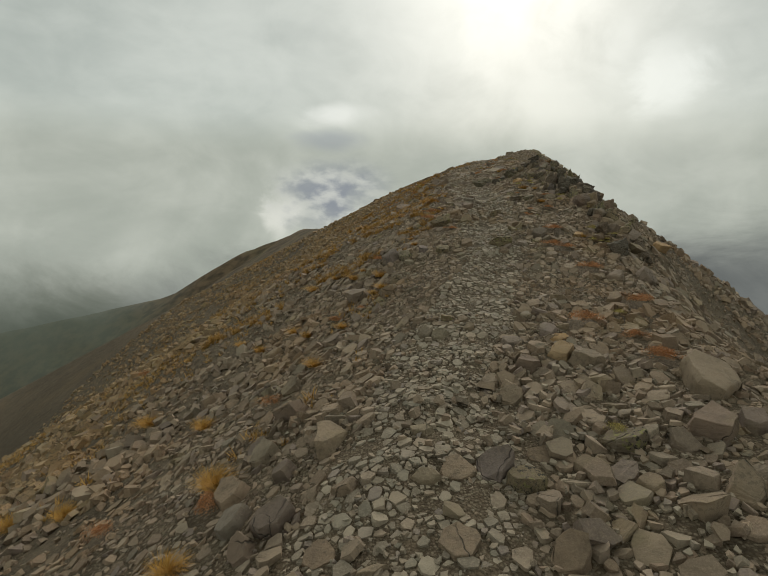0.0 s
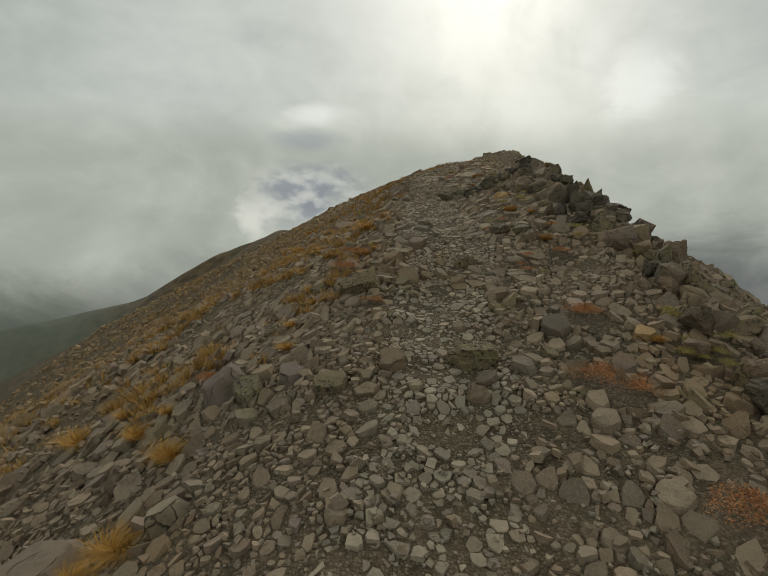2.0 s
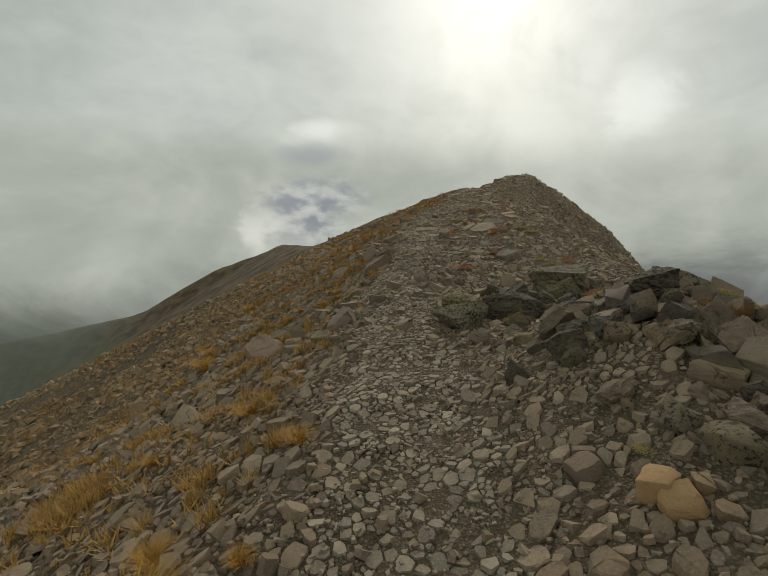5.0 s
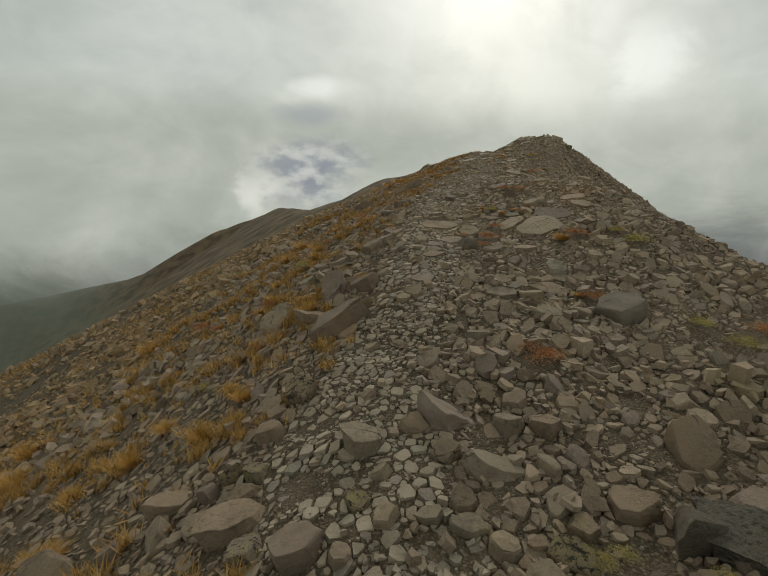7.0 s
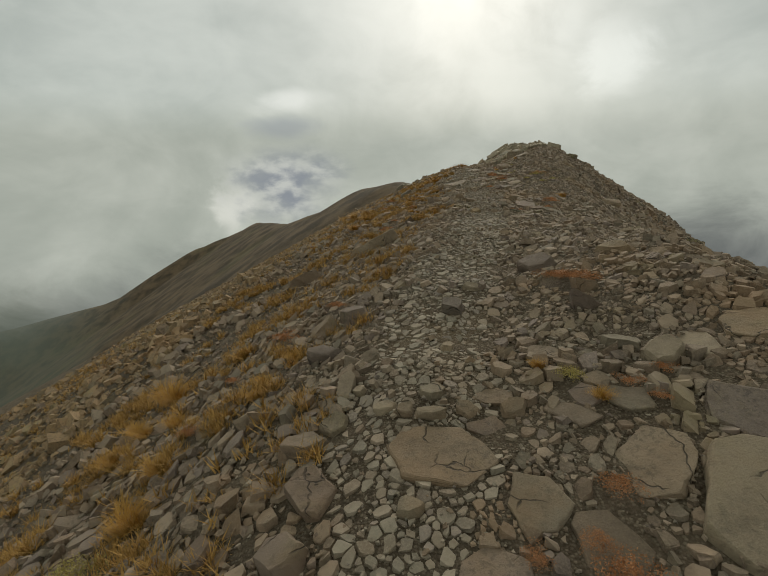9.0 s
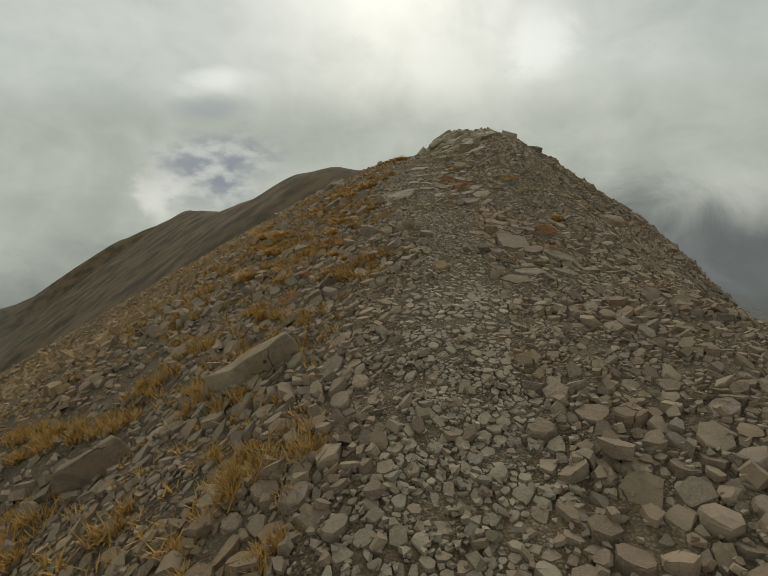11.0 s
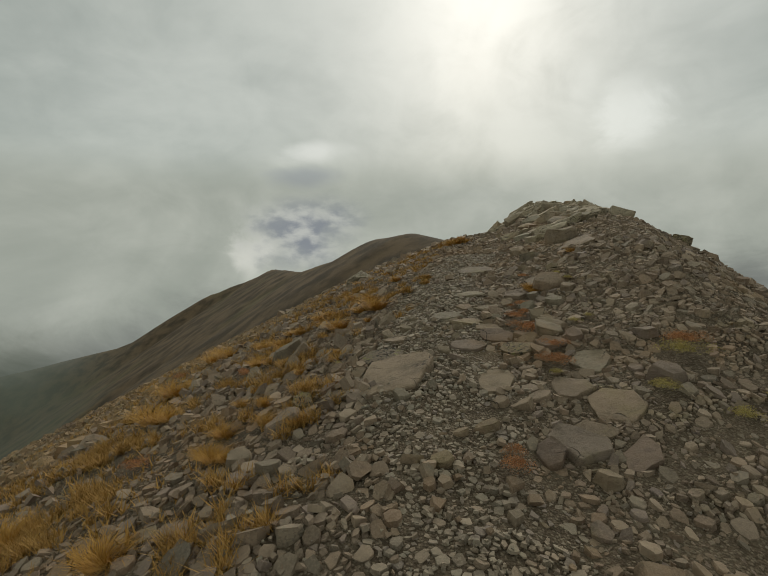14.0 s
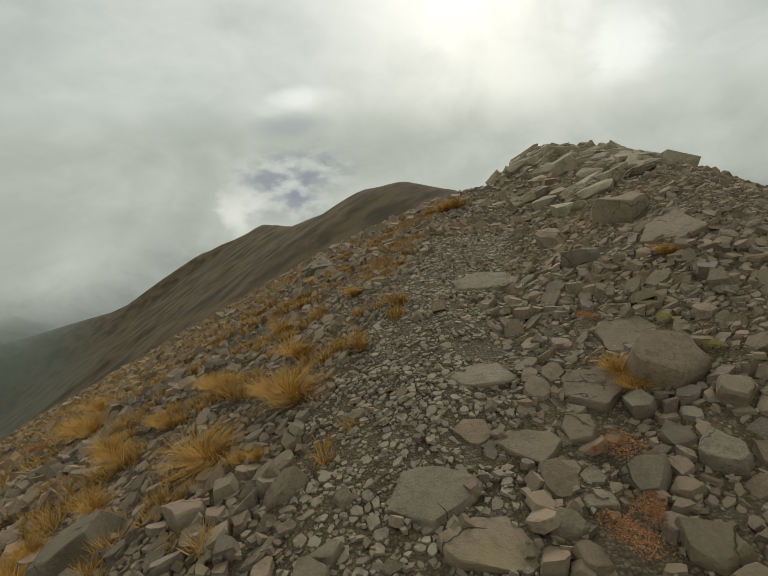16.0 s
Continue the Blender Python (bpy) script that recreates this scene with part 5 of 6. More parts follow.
for spot in ((4.55, 14.6, 0.45), (4.75, 14.4, 0.4), (4.4, 14.65, 0.4), (4.6, 14.3, 0.4)):
    grow_rust(*spot)
    grow_grass(spot[0] + 0.1, spot[1], 0.35)
grow_grass(4.7, 14.5, 0.3)
mats = random.Random(9)
for n in range(34):
    ty = mats.uniform(7.5, 14.8)
    grow_cushion(float(glide(ty, 1)) + float(glide(ty, 6)) + mats.gauss(-0.3, 0.35), ty, mats.uniform(0.1, 0.2))
for n in range(10):
    grow_cushion(mats.uniform(3.3, 5.2), mats.uniform(15.5, 17.2), mats.uniform(0.08, 0.16))
for spot in ((9.5, 45.8, 0.5), (9.75, 46.1, 0.52), (9.25, 45.6, 0.42), (9.05, 45.9, 0.45), (9.6, 46.3, 0.5), (9.35, 46.1, 0.5), (9.85, 45.8, 0.4)):
    grow_grass(*spot)
for spot in ((-1.11, 2.10, 0.20),
             (-1.13, 2.83, 0.27),
             (-2.84, 3.69, 0.23),
             (-3.84, 4.22, 0.28),
             (-1.84, 4.38, 0.23),
             (-0.74, 4.65, 0.21),
             (-3.02, 5.52, 0.29),
             (-0.53, 5.62, 0.20),
             (-1.04, 6.01, 0.18),
             (-1.79, 6.39, 0.22),
             (-1.31, 6.47, 0.22),
             (-0.15, 6.56, 0.19),
             (-0.03, 6.70, 0.24),
             (-2.31, 7.23, 0.25),
             (-0.07, 7.45, 0.27),
             (3.40, 7.87, 0.14),
             (-0.53, 7.99, 0.25),
             (-0.37, 8.15, 0.15),
             (0.55, 8.35, 0.17),
             (-1.31, 8.50, 0.35),
             (-0.91, 8.51, 0.18),
             (0.51, 8.85, 0.15),
             (0.67, 9.39, 0.10),
             (1.21, 9.80, 0.14),
             (0.55, 9.96, 0.12),
             (3.39, 10.09, 0.21),
             (1.21, 10.56, 0.19),
             (1.34, 10.67, 0.16),
             (1.35, 10.93, 0.13),
             (3.53, 11.06, 0.14),
             (3.36, 11.45, 0.28),
             (0.45, 12.00, 0.19),):
    grow_grass(*spot)
for spot in ((1.36, 12.15, 0.18),
             (0.50, 12.28, 0.21),
             (1.24, 12.38, 0.39),
             (1.62, 12.50, 0.15),
             (1.11, 12.76, 0.26),
             (4.60, 13.49, 0.33),
             (1.73, 13.56, 0.24),
             (0.41, 14.23, 0.18),
             (1.18, 14.41, 0.24),
             (0.44, 17.78, 0.37),
             (0.66, 18.11, 0.26),
             (1.42, 18.79, 0.25),
             (-0.73, 18.81, 0.63),
             (0.31, 18.87, 0.20),
             (0.77, 18.96, 0.24),
             (1.64, 19.10, 0.22),
             (0.91, 19.30, 0.22),
             (1.47, 19.35, 0.14),
             (4.73, 19.88, 0.12),
             (-1.07, 20.03, 0.43),
             (2.02, 20.46, 0.30),
             (-1.52, 20.86, 0.40),
             (1.89, 21.07, 0.20),
             (1.28, 21.38, 0.18),
             (5.16, 21.39, 0.26),
             (1.41, 21.72, 0.29),
             (1.35, 22.25, 0.21),
             (4.76, 22.79, 0.15),
             (1.85, 23.04, 0.31),
             (-0.96, 23.05, 0.47),
             (4.54, 23.21, 0.14),
             (1.82, 23.59, 0.29),):
    grow_grass(*spot)
for spot in ((2.50, 23.84, 0.17),
             (2.51, 24.20, 0.18),
             (1.13, 24.26, 0.29),
             (1.66, 24.38, 0.26),
             (2.76, 24.44, 0.19),
             (1.28, 24.56, 0.24),
             (1.07, 24.86, 0.26),
             (1.32, 25.31, 0.85),
             (2.05, 25.46, 0.25),
             (4.88, 30.05, 0.14),
             (4.68, 30.59, 0.21),
             (4.92, 30.85, 0.14),
             (4.84, 31.30, 0.24),
             (8.68, 31.56, 0.21),
             (4.07, 31.64, 0.28),
             (8.71, 31.70, 0.25),
             (5.02, 31.76, 0.21),
             (3.49, 32.13, 0.43),
             (4.42, 32.24, 0.15),
             (4.56, 32.71, 0.22),
             (4.98, 32.80, 0.33),
             (3.85, 33.60, 0.46),
             (5.39, 33.61, 0.16),
             (5.28, 33.69, 0.26),
             (5.85, 33.85, 0.19),
             (5.13, 33.91, 0.22),
             (5.57, 34.13, 0.22),
             (5.20, 34.21, 0.27),
             (5.47, 34.50, 0.19),
             (5.86, 34.52, 0.19),
             (5.19, 34.79, 0.17),
             (5.71, 35.19, 0.18),):
    grow_grass(*spot)
for spot in ((6.06, 35.49, 0.15),
             (4.20, 35.49, 0.33),
             (3.96, 35.70, 0.61),
             (5.46, 35.79, 0.22),
             (5.15, 36.30, 0.26),
             (8.61, 36.37, 0.19),
             (4.93, 36.52, 0.24),
             (5.47, 36.53, 0.26),
             (8.62, 36.54, 0.24),
             (6.43, 36.62, 0.14),
             (4.94, 36.69, 0.26),
             (6.29, 36.71, 0.14),
             (5.23, 36.91, 0.26),
             (6.02, 36.93, 0.49),
             (3.60, 37.14, 0.73),
             (6.56, 37.31, 0.55),
             (5.02, 37.64, 0.33),
             (6.31, 37.64, 0.30),
             (9.80, 37.87, 0.25),
             (5.31, 37.98, 0.28),
             (4.73, 38.04, 0.39),
             (5.82, 38.15, 0.39),
             (5.11, 38.21, 0.22),
             (6.49, 38.24, 0.38),
             (5.60, 38.47, 0.38),
             (3.71, 39.45, 0.69),
             (6.13, 39.63, 0.38),
             (7.02, 39.69, 0.31),
             (3.26, 39.84, 0.48),
             (7.73, 40.50, 0.21),
             (3.19, 40.55, 0.54),
             (6.92, 41.76, 0.25),):
    grow_grass(*spot)
for spot in ((6.26, 42.36, 0.36),):
    grow_grass(*spot)
for spot in ((-1.08, 2.58, 0.22),
             (-1.99, 2.88, 0.22),
             (2.27, 3.59, 0.33),
             (-1.04, 4.02, 0.22),
             (2.34, 4.09, 0.24),
             (2.04, 4.61, 0.40),
             (2.91, 5.17, 0.48),
             (-0.31, 6.10, 0.13),
             (-0.66, 6.11, 0.24),
             (2.85, 6.40, 0.44),
             (2.87, 7.29, 0.28),
             (2.72, 7.41, 0.33),
             (3.04, 8.32, 0.46),
             (-0.12, 8.38, 0.26),
             (1.28, 8.98, 0.22),
             (-5.03, 9.27, 0.36),
             (2.90, 9.33, 0.14),
             (2.90, 9.52, 0.12),
             (3.04, 9.72, 0.16),
             (3.42, 9.76, 0.23),
             (0.99, 10.23, 0.41),
             (3.60, 10.47, 0.21),
             (1.14, 10.74, 0.33),
             (2.87, 10.81, 0.12),
             (1.07, 10.94, 0.16),
             (3.14, 11.07, 0.13),
             (0.93, 11.23, 0.15),
             (3.95, 18.77, 0.35),
             (5.90, 18.98, 0.61),
             (4.86, 19.79, 0.26),
             (1.52, 20.16, 0.21),
             (1.54, 20.56, 0.19),):
    grow_rust(*spot)
for spot in ((5.38, 21.45, 0.32),
             (4.13, 21.47, 0.21),
             (1.38, 21.51, 0.28),
             (4.30, 21.77, 0.32),
             (0.53, 21.91, 0.28),
             (4.00, 21.91, 0.15),
             (4.26, 21.95, 0.18),
             (4.49, 22.17, 0.23),
             (0.26, 22.23, 0.47),
             (5.02, 22.64, 0.13),
             (4.95, 22.84, 0.16),
             (5.20, 22.86, 0.14),
             (1.98, 23.83, 0.19),
             (5.47, 24.48, 0.34),
             (2.13, 24.59, 0.17),
             (5.32, 24.62, 0.34),
             (2.62, 25.07, 0.35),
             (3.14, 25.34, 0.23),
             (6.89, 29.72, 0.14),
             (6.72, 29.72, 0.11),
             (4.09, 30.01, 0.23),
             (7.61, 30.04, 0.20),
             (4.16, 30.17, 0.20),
             (8.04, 30.83, 0.31),
             (4.37, 30.87, 0.19),
             (8.12, 31.07, 0.31),
             (5.03, 31.97, 0.33),
             (7.23, 32.89, 0.22),
             (7.26, 33.03, 0.16),
             (9.11, 34.20, 0.37),
             (4.49, 34.20, 0.26),
             (8.05, 34.27, 0.30),):
    grow_rust(*spot)
for spot in ((8.13, 34.52, 0.23),
             (8.05, 35.06, 0.44),
             (8.10, 35.49, 0.26),
             (8.20, 35.59, 0.19),
             (8.30, 35.97, 0.21),
             (8.20, 35.98, 0.11),
             (4.87, 36.23, 0.27),
             (8.79, 37.27, 0.20),
             (2.42, 40.23, 0.66),):
    grow_rust(*spot)
for spot in ((1.40, 2.57, 0.14),
             (2.53, 4.81, 0.14),
             (3.04, 9.25, 0.08),
             (1.28, 11.06, 0.11),
             (4.08, 11.38, 0.17),
             (3.62, 11.58, 0.13),
             (3.33, 11.75, 0.18),
             (4.60, 11.99, 0.21),
             (5.56, 18.81, 0.29),
             (5.46, 19.16, 0.25),
             (1.08, 19.77, 0.16),
             (5.94, 21.04, 0.48),
             (5.84, 21.37, 0.24),
             (1.69, 22.68, 0.42),
             (4.66, 22.99, 0.22),
             (8.81, 33.16, 0.21),
             (9.19, 33.27, 0.23),
             (8.52, 33.50, 0.22),
             (8.97, 34.01, 0.35),
             (7.94, 34.02, 0.13),
             (6.12, 34.95, 0.10),
             (8.53, 34.98, 0.14),
             (8.69, 35.00, 0.11),
             (9.10, 36.45, 0.14),
             (9.14, 36.90, 0.15),):
    grow_cushion(*spot)


# how far the middle of the trodden strip strays from the ridge line: y, offset
STRIP = np.array([(0, -0.3), (3.3, -0.25), (5.7, 0.16), (7.4, 0.45), (10.5, 0.36), (13.3, 0.08), (16.5, -0.19), (18.6, -0.5), (21, -0.26),
                  (24, -0.1), (27, 0.09), (32.5, 0.12), (35, -0.3), (37.5, -0.5), (41, 0)])


def on_trail(x, y, v):
    """Which places lie on the trodden strip."""
    mid = np.interp(y, STRIP[:, 0], STRIP[:, 1])
    return np.abs(v - mid) < np.where(y > 33, 0.62, 0.48) + 0.25 * wave(x, y, 2.5, 40) + 0.12 * wave(x, y, 0.5, 45)


def pack(tries, y0, y1, v0, v1):
    """Stones of many sizes lying close together: x, y, radius, whether trodden."""
    x, y, v = spread(y0, y1, v0, v1, tries)
    trod = on_trail(x, y, v)
    coarse = np.clip(0.95 + 0.9 * (wave(x, y, 1.3, 41) + wave(x, y, 3.5, 42)), 0.6, 1.12)
    u = rng.uniform(0, 1, len(x))
    r = np.where(trod, np.where(y < 29, 0.0165, 0.0118) * 3.0 ** (u**4), 0.0235 * 3.6 ** (u**6) * coarse)
    k = bare(x, y, 2.0 * r)
    x, y, r, trod = x[k], y[k], r[k], trod[k]
    order = np.argsort(-r * rng.uniform(0.75, 1.3, len(r)))
    cells, kept = {}, []
    xs, ys, rs = x.tolist(), y.tolist(), r.tolist()
    for i in order.tolist():
        px, py, pr = xs[i], ys[i], rs[i]
        a, b, m = int(px * 8), int(py * 8), 1 if pr < 0.045 else 2
        free = True
        for ca in range(a - m, a + m + 1):
            for cb in range(b - m, b + m + 1):
                for j in cells.get((ca, cb), ()):
                    if (xs[j] - px) ** 2 + (ys[j] - py) ** 2 < (0.9 * (pr + rs[j])) ** 2:
                        free = False
                        break
                if not free:
                    break
            if not free:
                break
        if free:
            cells.setdefault((a, b), []).append(i)
            kept.append(i)
    return xs, ys, rs, trod, cells, kept


def outlines(xs, ys, rs, cells, kept):
    """The outline of each packed stone, cut back where it meets its neighbours."""
    r = random.Random(4)
    near = {}
    for stone in KNOWN:
        for ca in range(int((stone[1] - 0.6) * 2), int((stone[1] + 0.6) * 2) + 1):
            for cb in range(int((stone[2] - 0.6) * 2), int((stone[2] + 0.6) * 2) + 1):
                near.setdefault((ca, cb), []).append(stone)
    out = []
    for i in kept:
        px, py, pr = xs[i], ys[i], rs[i]
        n, turn, long = r.choice((4, 5, 5, 6)), r.uniform(0, math.tau), r.uniform(1.0, 1.8)
        c, s = math.cos(turn), math.sin(turn)
        poly = []
        for k in range(n):
            a = math.tau * (k + r.uniform(-0.3, 0.3)) / n
            u, v = 1.3 * pr * long * math.cos(a), 1.3 * pr / long**0.4 * math.sin(a)
            poly.append((u * c - v * s, u * s + v * c))
        a, b = int(px * 8), int(py * 8)
        gap = 0.0025 + 0.03 * pr
        for ca in range(a - 2, a + 3):
            for cb in range(b - 2, b + 3):
                for j in cells.get((ca, cb), ()):
                    dx, dy = xs[j] - px, ys[j] - py
                    q = dx * dx + dy * dy
                    if j != i and q < (2.0 * pr + 2.0 * rs[j]) ** 2:
                        q = math.sqrt(q)
                        poly = cut(poly, dx / q, dy / q, max(0.3 * pr, 0.5 * (q + (pr * pr - rs[j] * rs[j]) / q) - gap))
        for stone in near.get((int(px * 2), int(py * 2)), ()):
            dx, dy = stone[1] - px, stone[2] - py
            q = math.hypot(dx, dy)
            if 0.01 < q < 1.0:
                way = (dx / q, dy / q)
                far = q - reach(stone, way)
                if far < 2 * pr:
                    poly = cut(poly, *way, max(0.25 * pr, far - gap))
        out.append(poly)
    return out


def bed():
    """The close-packed stones of the ridge, each with its own broken outline, thickness and tilt."""
    xs, ys, rs, trod, cells, kept = pack(1500, -0.5, 41.5, -2.9, 3.7)
    polys = outlines(xs, ys, rs, cells, kept)
    X, Y, R, T = np.array(xs)[kept], np.array(ys)[kept], np.array(rs)[kept], np.asarray(trod)[kept]
    H = height(X, Y)
    N = normals(X, Y)
    count = np.array([len(p) for p in polys])
    gone = rng.uniform(0, 1, len(X)) < np.where(T, np.where(Y > 29, 0.25, 0.08), 0.08) + 0.25 * np.clip(wave(X, Y, 1.1, 47) + wave(X, Y, 2.6, 48) - 0.3, 0, 1)
    lone = np.zeros(len(X), bool)
    free = np.flatnonzero(~T & ~gone)
    lone[free[np.argsort(-R[free])[:300]]] = True
    for name, mat, label, which in (("trail_stones", GRAVEL, "close-packed small flat grey stones of the trodden trail", T),
                                    ("packed_scree", SCREE, "close-packed angular grey-brown stones along the ridge", ~T)):
        vs, fs, total = [], [], 0
        for n in range(3, 12):
            k = np.flatnonzero((count == n) & which & ~gone)
            m = len(k)
            if not m:
                continue
            P = np.array([polys[i] for i in k])                     # m, n, 2
            size, low = R[k][:, None], T[k][:, None]
            tilt = rng.normal(0, 1, (m, 2)) * np.where(low, 0.15, 0.32)
            lift = size * np.where(low, rng.uniform(0.08, 0.45, (m, 1)), rng.uniform(0.12, 0.65, (m, 1)))
            narrow = np.where(low, rng.uniform(0.84, 0.97, (m, 1)), rng.uniform(0.74, 0.97, (m, 1)))
            mid = P.mean(1, keepdims=True)
            rings = []
            for grow, z in ((1.0, -0.4), (None, 0.75), (None, 1.0)):
                g = np.full((m, 1), grow) if grow else (0.3 + 0.7 * narrow if z < 0.9 else narrow)
                Q = mid + (P - mid) * g[:, :, None] + rng.normal(0, 0.035, P.shape) * size[:, :, None]
                if z <= 0:
                    up = np.full((m, n), 1.0) * z * size
                else:
                    up = lift * z * rng.uniform(0.82, 1.12, (m, n)) + (Q * tilt[:, None]).sum(2) * z
                rings.append((Q, up))
            crown = (mid + rng.normal(0, 0.1, mid.shape) * size[:, :, None], lift * rng.uniform(0.95, 1.12, (m, 1)) + (mid * tilt[:, None]).sum(2))
            parts = []
            for Q, up in (*rings, crown):
                q = np.stack([X[k][:, None] + Q[..., 0], Y[k][:, None] + Q[..., 1],
                              H[k][:, None] - N[k][:, :1] * Q[..., 0] - N[k][:, 1:2] * Q[..., 1] + up], -1)
                parts.append(q)
            w = np.concatenate(parts, 1)                            # m, 3n + 1, 3
            i = np.arange(n)
            j = (i + 1) % n
            faces = [np.stack([e * n + i, e * n + j, e * n + n + j], 1) for e in range(2)] + [np.stack([e * n + i, e * n + n + j, e * n + n + i], 1) for e in range(2)]
            faces.append(np.stack([2 * n + i, 2 * n + j, np.full(n, 3 * n)], 1))
            f = np.concatenate(faces)
            for row in np.flatnonzero(lone[k]):
                one = bpy.data.meshes.new("stone")
                at = w[row].mean(0)
                one.from_pydata((w[row] - at).tolist(), [], f.tolist())
                one.materials.append(BLOCK)
                piece = new("stone", one)
                piece.parent, piece.location = ground, at
            w = w[~lone[k]]
            m = len(w)
            vs.append(w.reshape(-1, 3))
            fs.append((f[None] + (total + np.arange(m) * (3 * n + 1))[:, None, None]).reshape(-1, 3))
            total += m * (3 * n + 1)
        vs, fs = np.concatenate(vs), np.concatenate(fs)
        me = bpy.data.meshes.new(name)
        me.vertices.add(len(vs))
        me.vertices.foreach_set("co", vs.ravel())
        me.loops.add(fs.size)
        me.loops.foreach_set("vertex_index", fs.ravel())
        me.polygons.add(len(fs))
        me.polygons.foreach_set("loop_start", np.arange(0, fs.size, 3))
        me.polygons.foreach_set("loop_total", np.full(len(fs), 3))
        me.polygons.foreach_set("use_smooth", np.zeros(len(fs), bool))
        me.materials.append(mat)
        me.update(calc_edges=True)
        tagged(new(name, me), label, "scree", kind="stuff")


def strew(name, area, per_m2, low, high, power, shapes, label, tilt, lift=0.12, mat=SCREE, trodden=1.0, patchy=0.0, beside=1.0):
    x, y, v = spread(*area, per_m2)
    coarse = wave(x, y, 1.3, 41) + wave(x, y, 3.5, 42)
    s = sizes(len(x), low, high, power) * np.clip(1 + 0.9 * coarse, 0.6, 1.4)
    mid = np.interp(y, STRIP[:, 0], STRIP[:, 1])
    on_trail = np.abs(v - mid) < np.where(y > 33, 0.62, 0.48) + 0.25 * wave(x, y, 2.5, 40) + 0.12 * wave(x, y, 0.5, 45)
    worn_out = (wave(x, y, 0.9, 43) + wave(x, y, 2.2, 44) > 0.8) | ((x - 2.25) ** 2 + ((y - 6.6) / 2) ** 2 < 0.07)
    luck = rng.uniform(0, 1, len(x))
    k = bare(x, y, s) & (luck < np.where(on_trail, trodden, beside)) & (~worn_out | (luck > patchy))
    scatter(name, x[k], y[k], s[k], shapes, mat, label, tilt, lift)


TINY = [block_shape(150 + s, r, 4, l) for s, (r, l) in enumerate([(0.5, 1.2), (0.6, 1.0), (0.4, 1.4), (0.7, 1.1)])]
bed()
strew("trail_grit", (-0.5, 40, -1.3, 1.7), 300, 0.015, 0.04, 1.3, TINY, "fine grey-brown chips on the trodden trail", 0.2, 0.3, mat=GRAVEL, beside=0.5)
strew("side_gravel", (-1, 42, -3.2, 4.2), 90, 0.03, 0.075, 1.4, TINY + SMALL, "small brown stones beside the trodden trail", 0.35, 0.3, trodden=0.3, patchy=0.2)
strew("loose_stones", (-1, 42, -3.2, 4.2), 7, 0.05, 0.14, 1.6, SHAPES, "loose angular stones lying on the packed scree", 0.3, 0.32, trodden=0.25)
strew("ridge_scree", (-1.5, 46, -5.0, -3.1), 82, 0.05, 0.17, 1.5, SHAPES + SMALL, "loose angular grey-brown stones along the ridge", 0.42, 0.16)
strew("crest_stones", (-1.5, 46, 4.1, 6.0), 82, 0.05, 0.17, 1.5, SHAPES + SMALL, "loose angular grey-brown stones along the crest", 0.42, 0.16)
strew("upper_scree", (41.5, 46, -3.2, 4.2), 82, 0.05, 0.17, 1.5, SHAPES + SMALL, "loose angular stones on the upper ridge", 0.42, 0.16)
strew("flank_stones", (0, 46, -9.5, -4.9), 60, 0.05, 0.17, 1.6, SMALL + SHAPES, "brown and golden stones on the upper flank", 0.4, mat=FLANK)
strew("flank_scree", (2, 62, -20, -5.0), 22, 0.08, 0.26, 2.0, TINY + SMALL[:2], "golden-brown scree on the steep flank below the trail", 0.35, mat=FLANK)
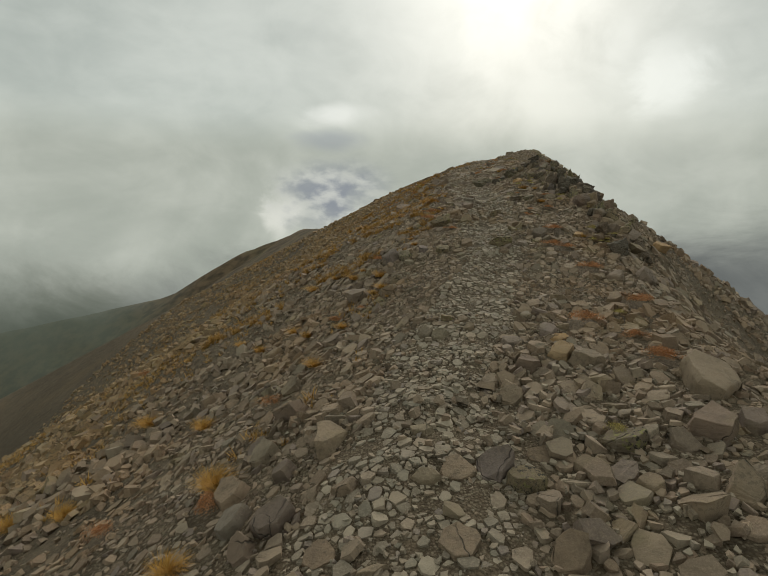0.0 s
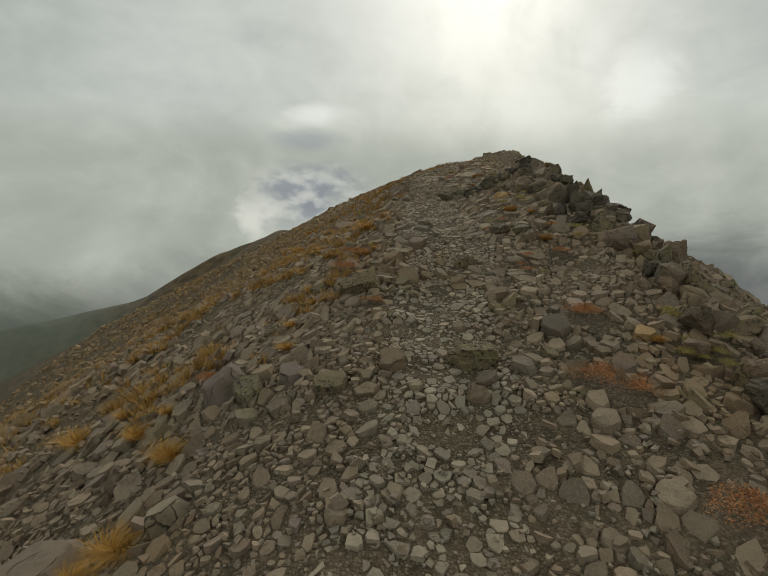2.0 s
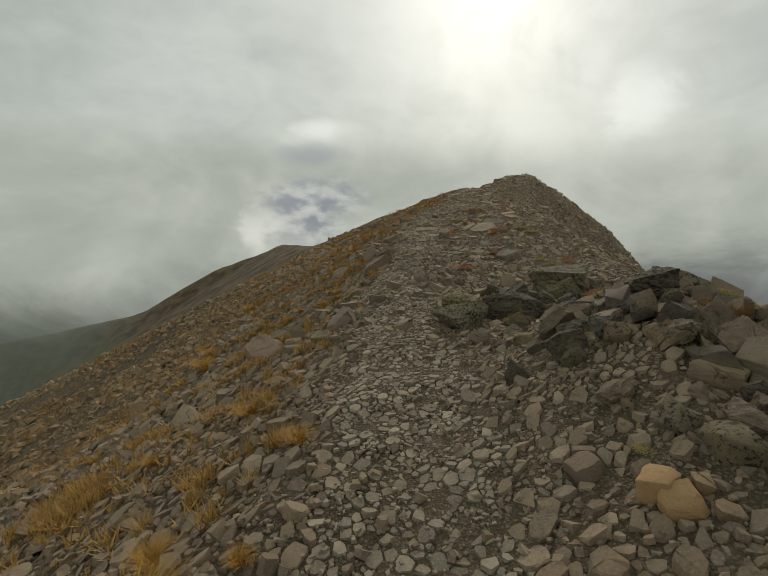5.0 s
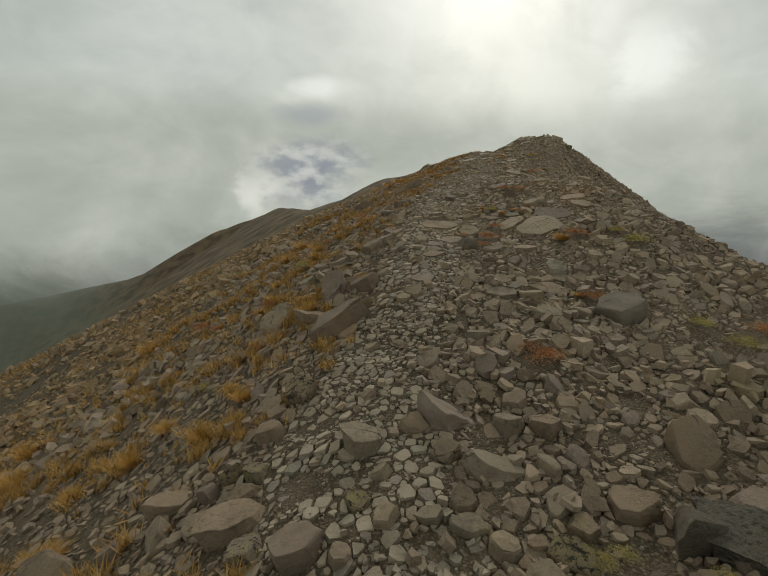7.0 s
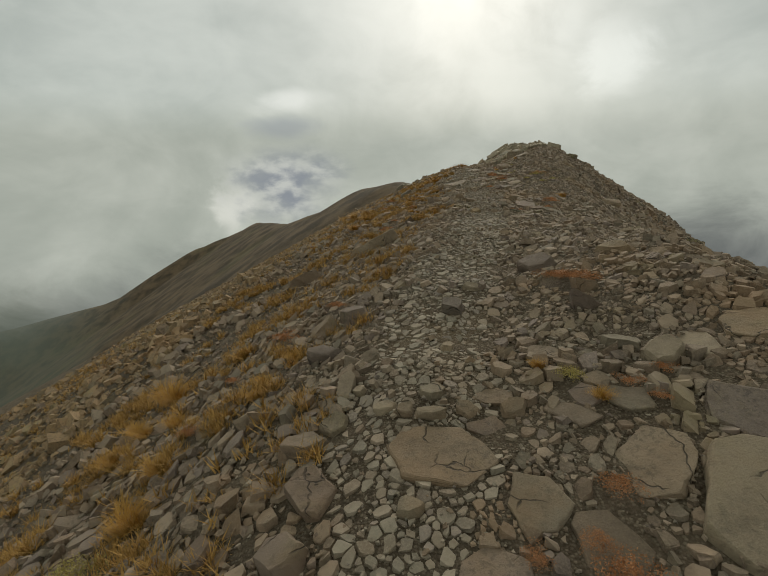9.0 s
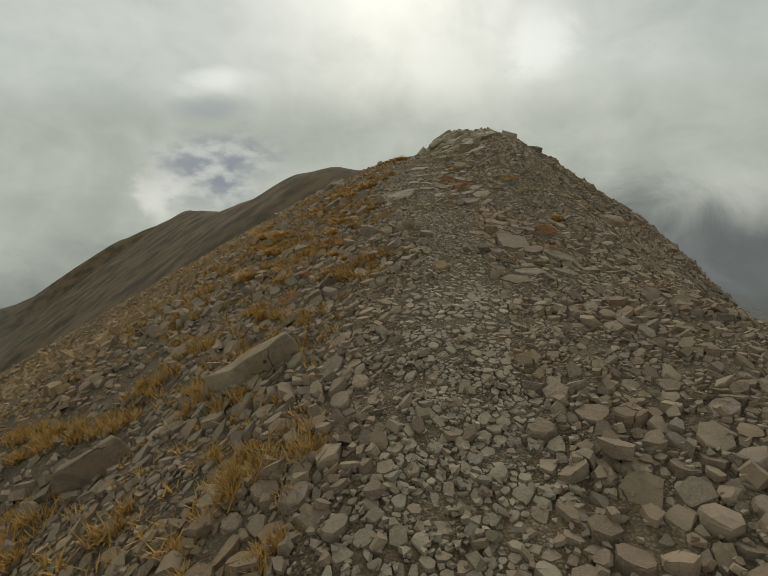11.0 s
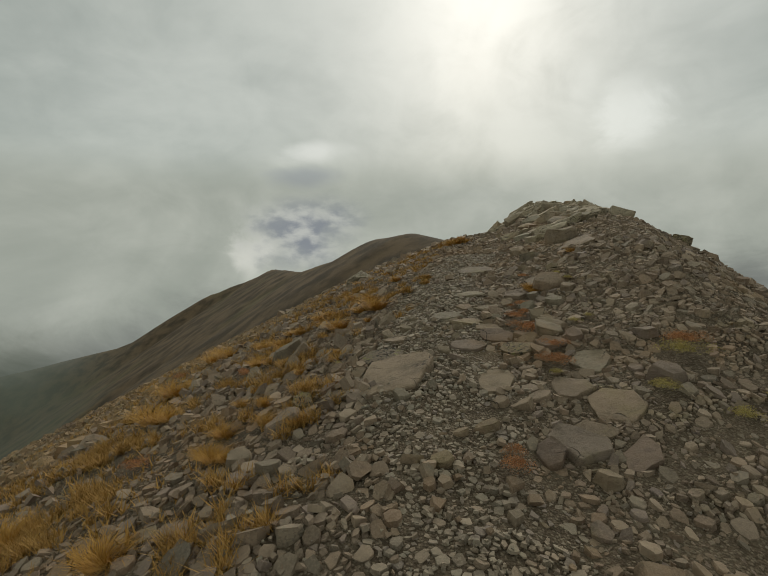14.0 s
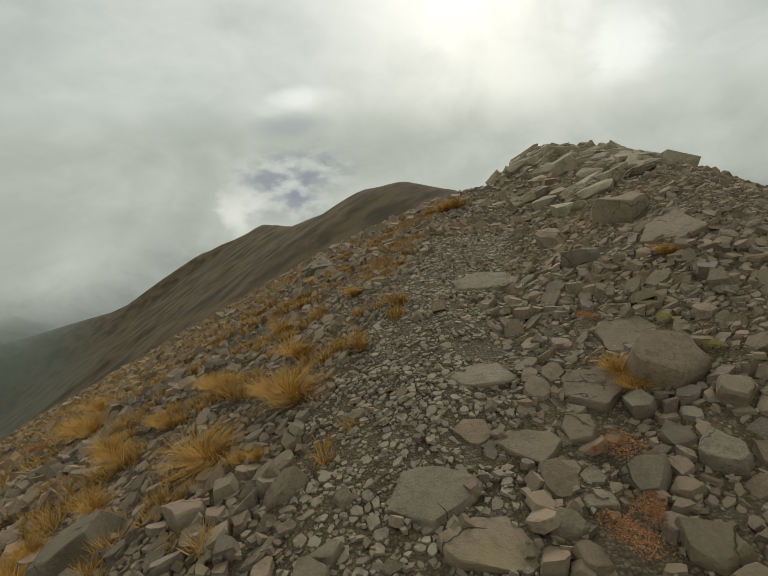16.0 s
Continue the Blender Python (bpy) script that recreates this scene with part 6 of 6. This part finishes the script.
strew("crest_scree", (2, 62, 5.0, 14), 18, 0.09, 0.28, 2.0, TINY + SMALL[:2], "grey scree falling away beyond the crest", 0.4)
strew("crest_rubble", (2, 46, 5.9, 10), 42, 0.06, 0.2, 1.7, SMALL + SHAPES, "angular rubble falling away beyond the crest", 0.4)
strew("summit_scree", (44, 62, -6, 9), 18, 0.09, 0.3, 1.8, SMALL, "broken flat stones on the slope below the summit", 0.35)


def sow(name, area, tries, low, high, label, clump, per=14, seed=77, need=0.0, thin=0.035):
    """Countless small tufts on the flank, in drifts."""
    r = np.random.RandomState(seed)
    y, v = r.uniform(area[0], area[1], tries), r.uniform(area[2], area[3], tries)
    x = v + glide(y, 1)
    k = wave(x, y, clump, 31) + 0.6 * wave(x, y, clump * 0.3, 32) > need + r.uniform(-0.1, 0.3, tries) + np.clip((12 - y) / 50, 0, 1)
    x, y = x[k], y[k]
    n = len(x)
    s = r.uniform(low, high, (n, 1))
    z = height(x, y)[:, None]
    a, c = r.uniform(0, math.tau, (n, per)), r.uniform(0, math.tau, (n, per))
    out, b = r.uniform(0.1, 0.6, (n, per)) * s, r.uniform(0, 0.35, (n, per)) * s
    px, py, w = x[:, None] + b * np.cos(c), y[:, None] + b * np.sin(c), thin * s
    tip = np.stack([px + out * np.cos(a), py + out * np.sin(a), z + s * r.uniform(0.15, 0.55, (n, per))], -1)
    left = np.stack([px - w * np.sin(a), py + w * np.cos(a), z + 0 * px], -1)
    right = np.stack([px + w * np.sin(a), py - w * np.cos(a), z + 0 * px], -1)
    verts = np.stack([left, right, tip], 2).reshape(-1, 3)
    return tagged(mesh_object(name, verts, np.arange(len(verts)).reshape(-1, 3), DRY), label, "grass", kind="stuff")


sow("flank_grass", (3, 58, -15, -1.0), 32000, 0.07, 0.24, "golden grass scattered in drifts over the flank", 7.0)
sow("golden_grass", (8, 52, -5.0, -0.75), 11000, 0.14, 0.27, "golden-orange grass clumps along the edge of the trail", 2.0, 80, 78, 0.1, 0.017)
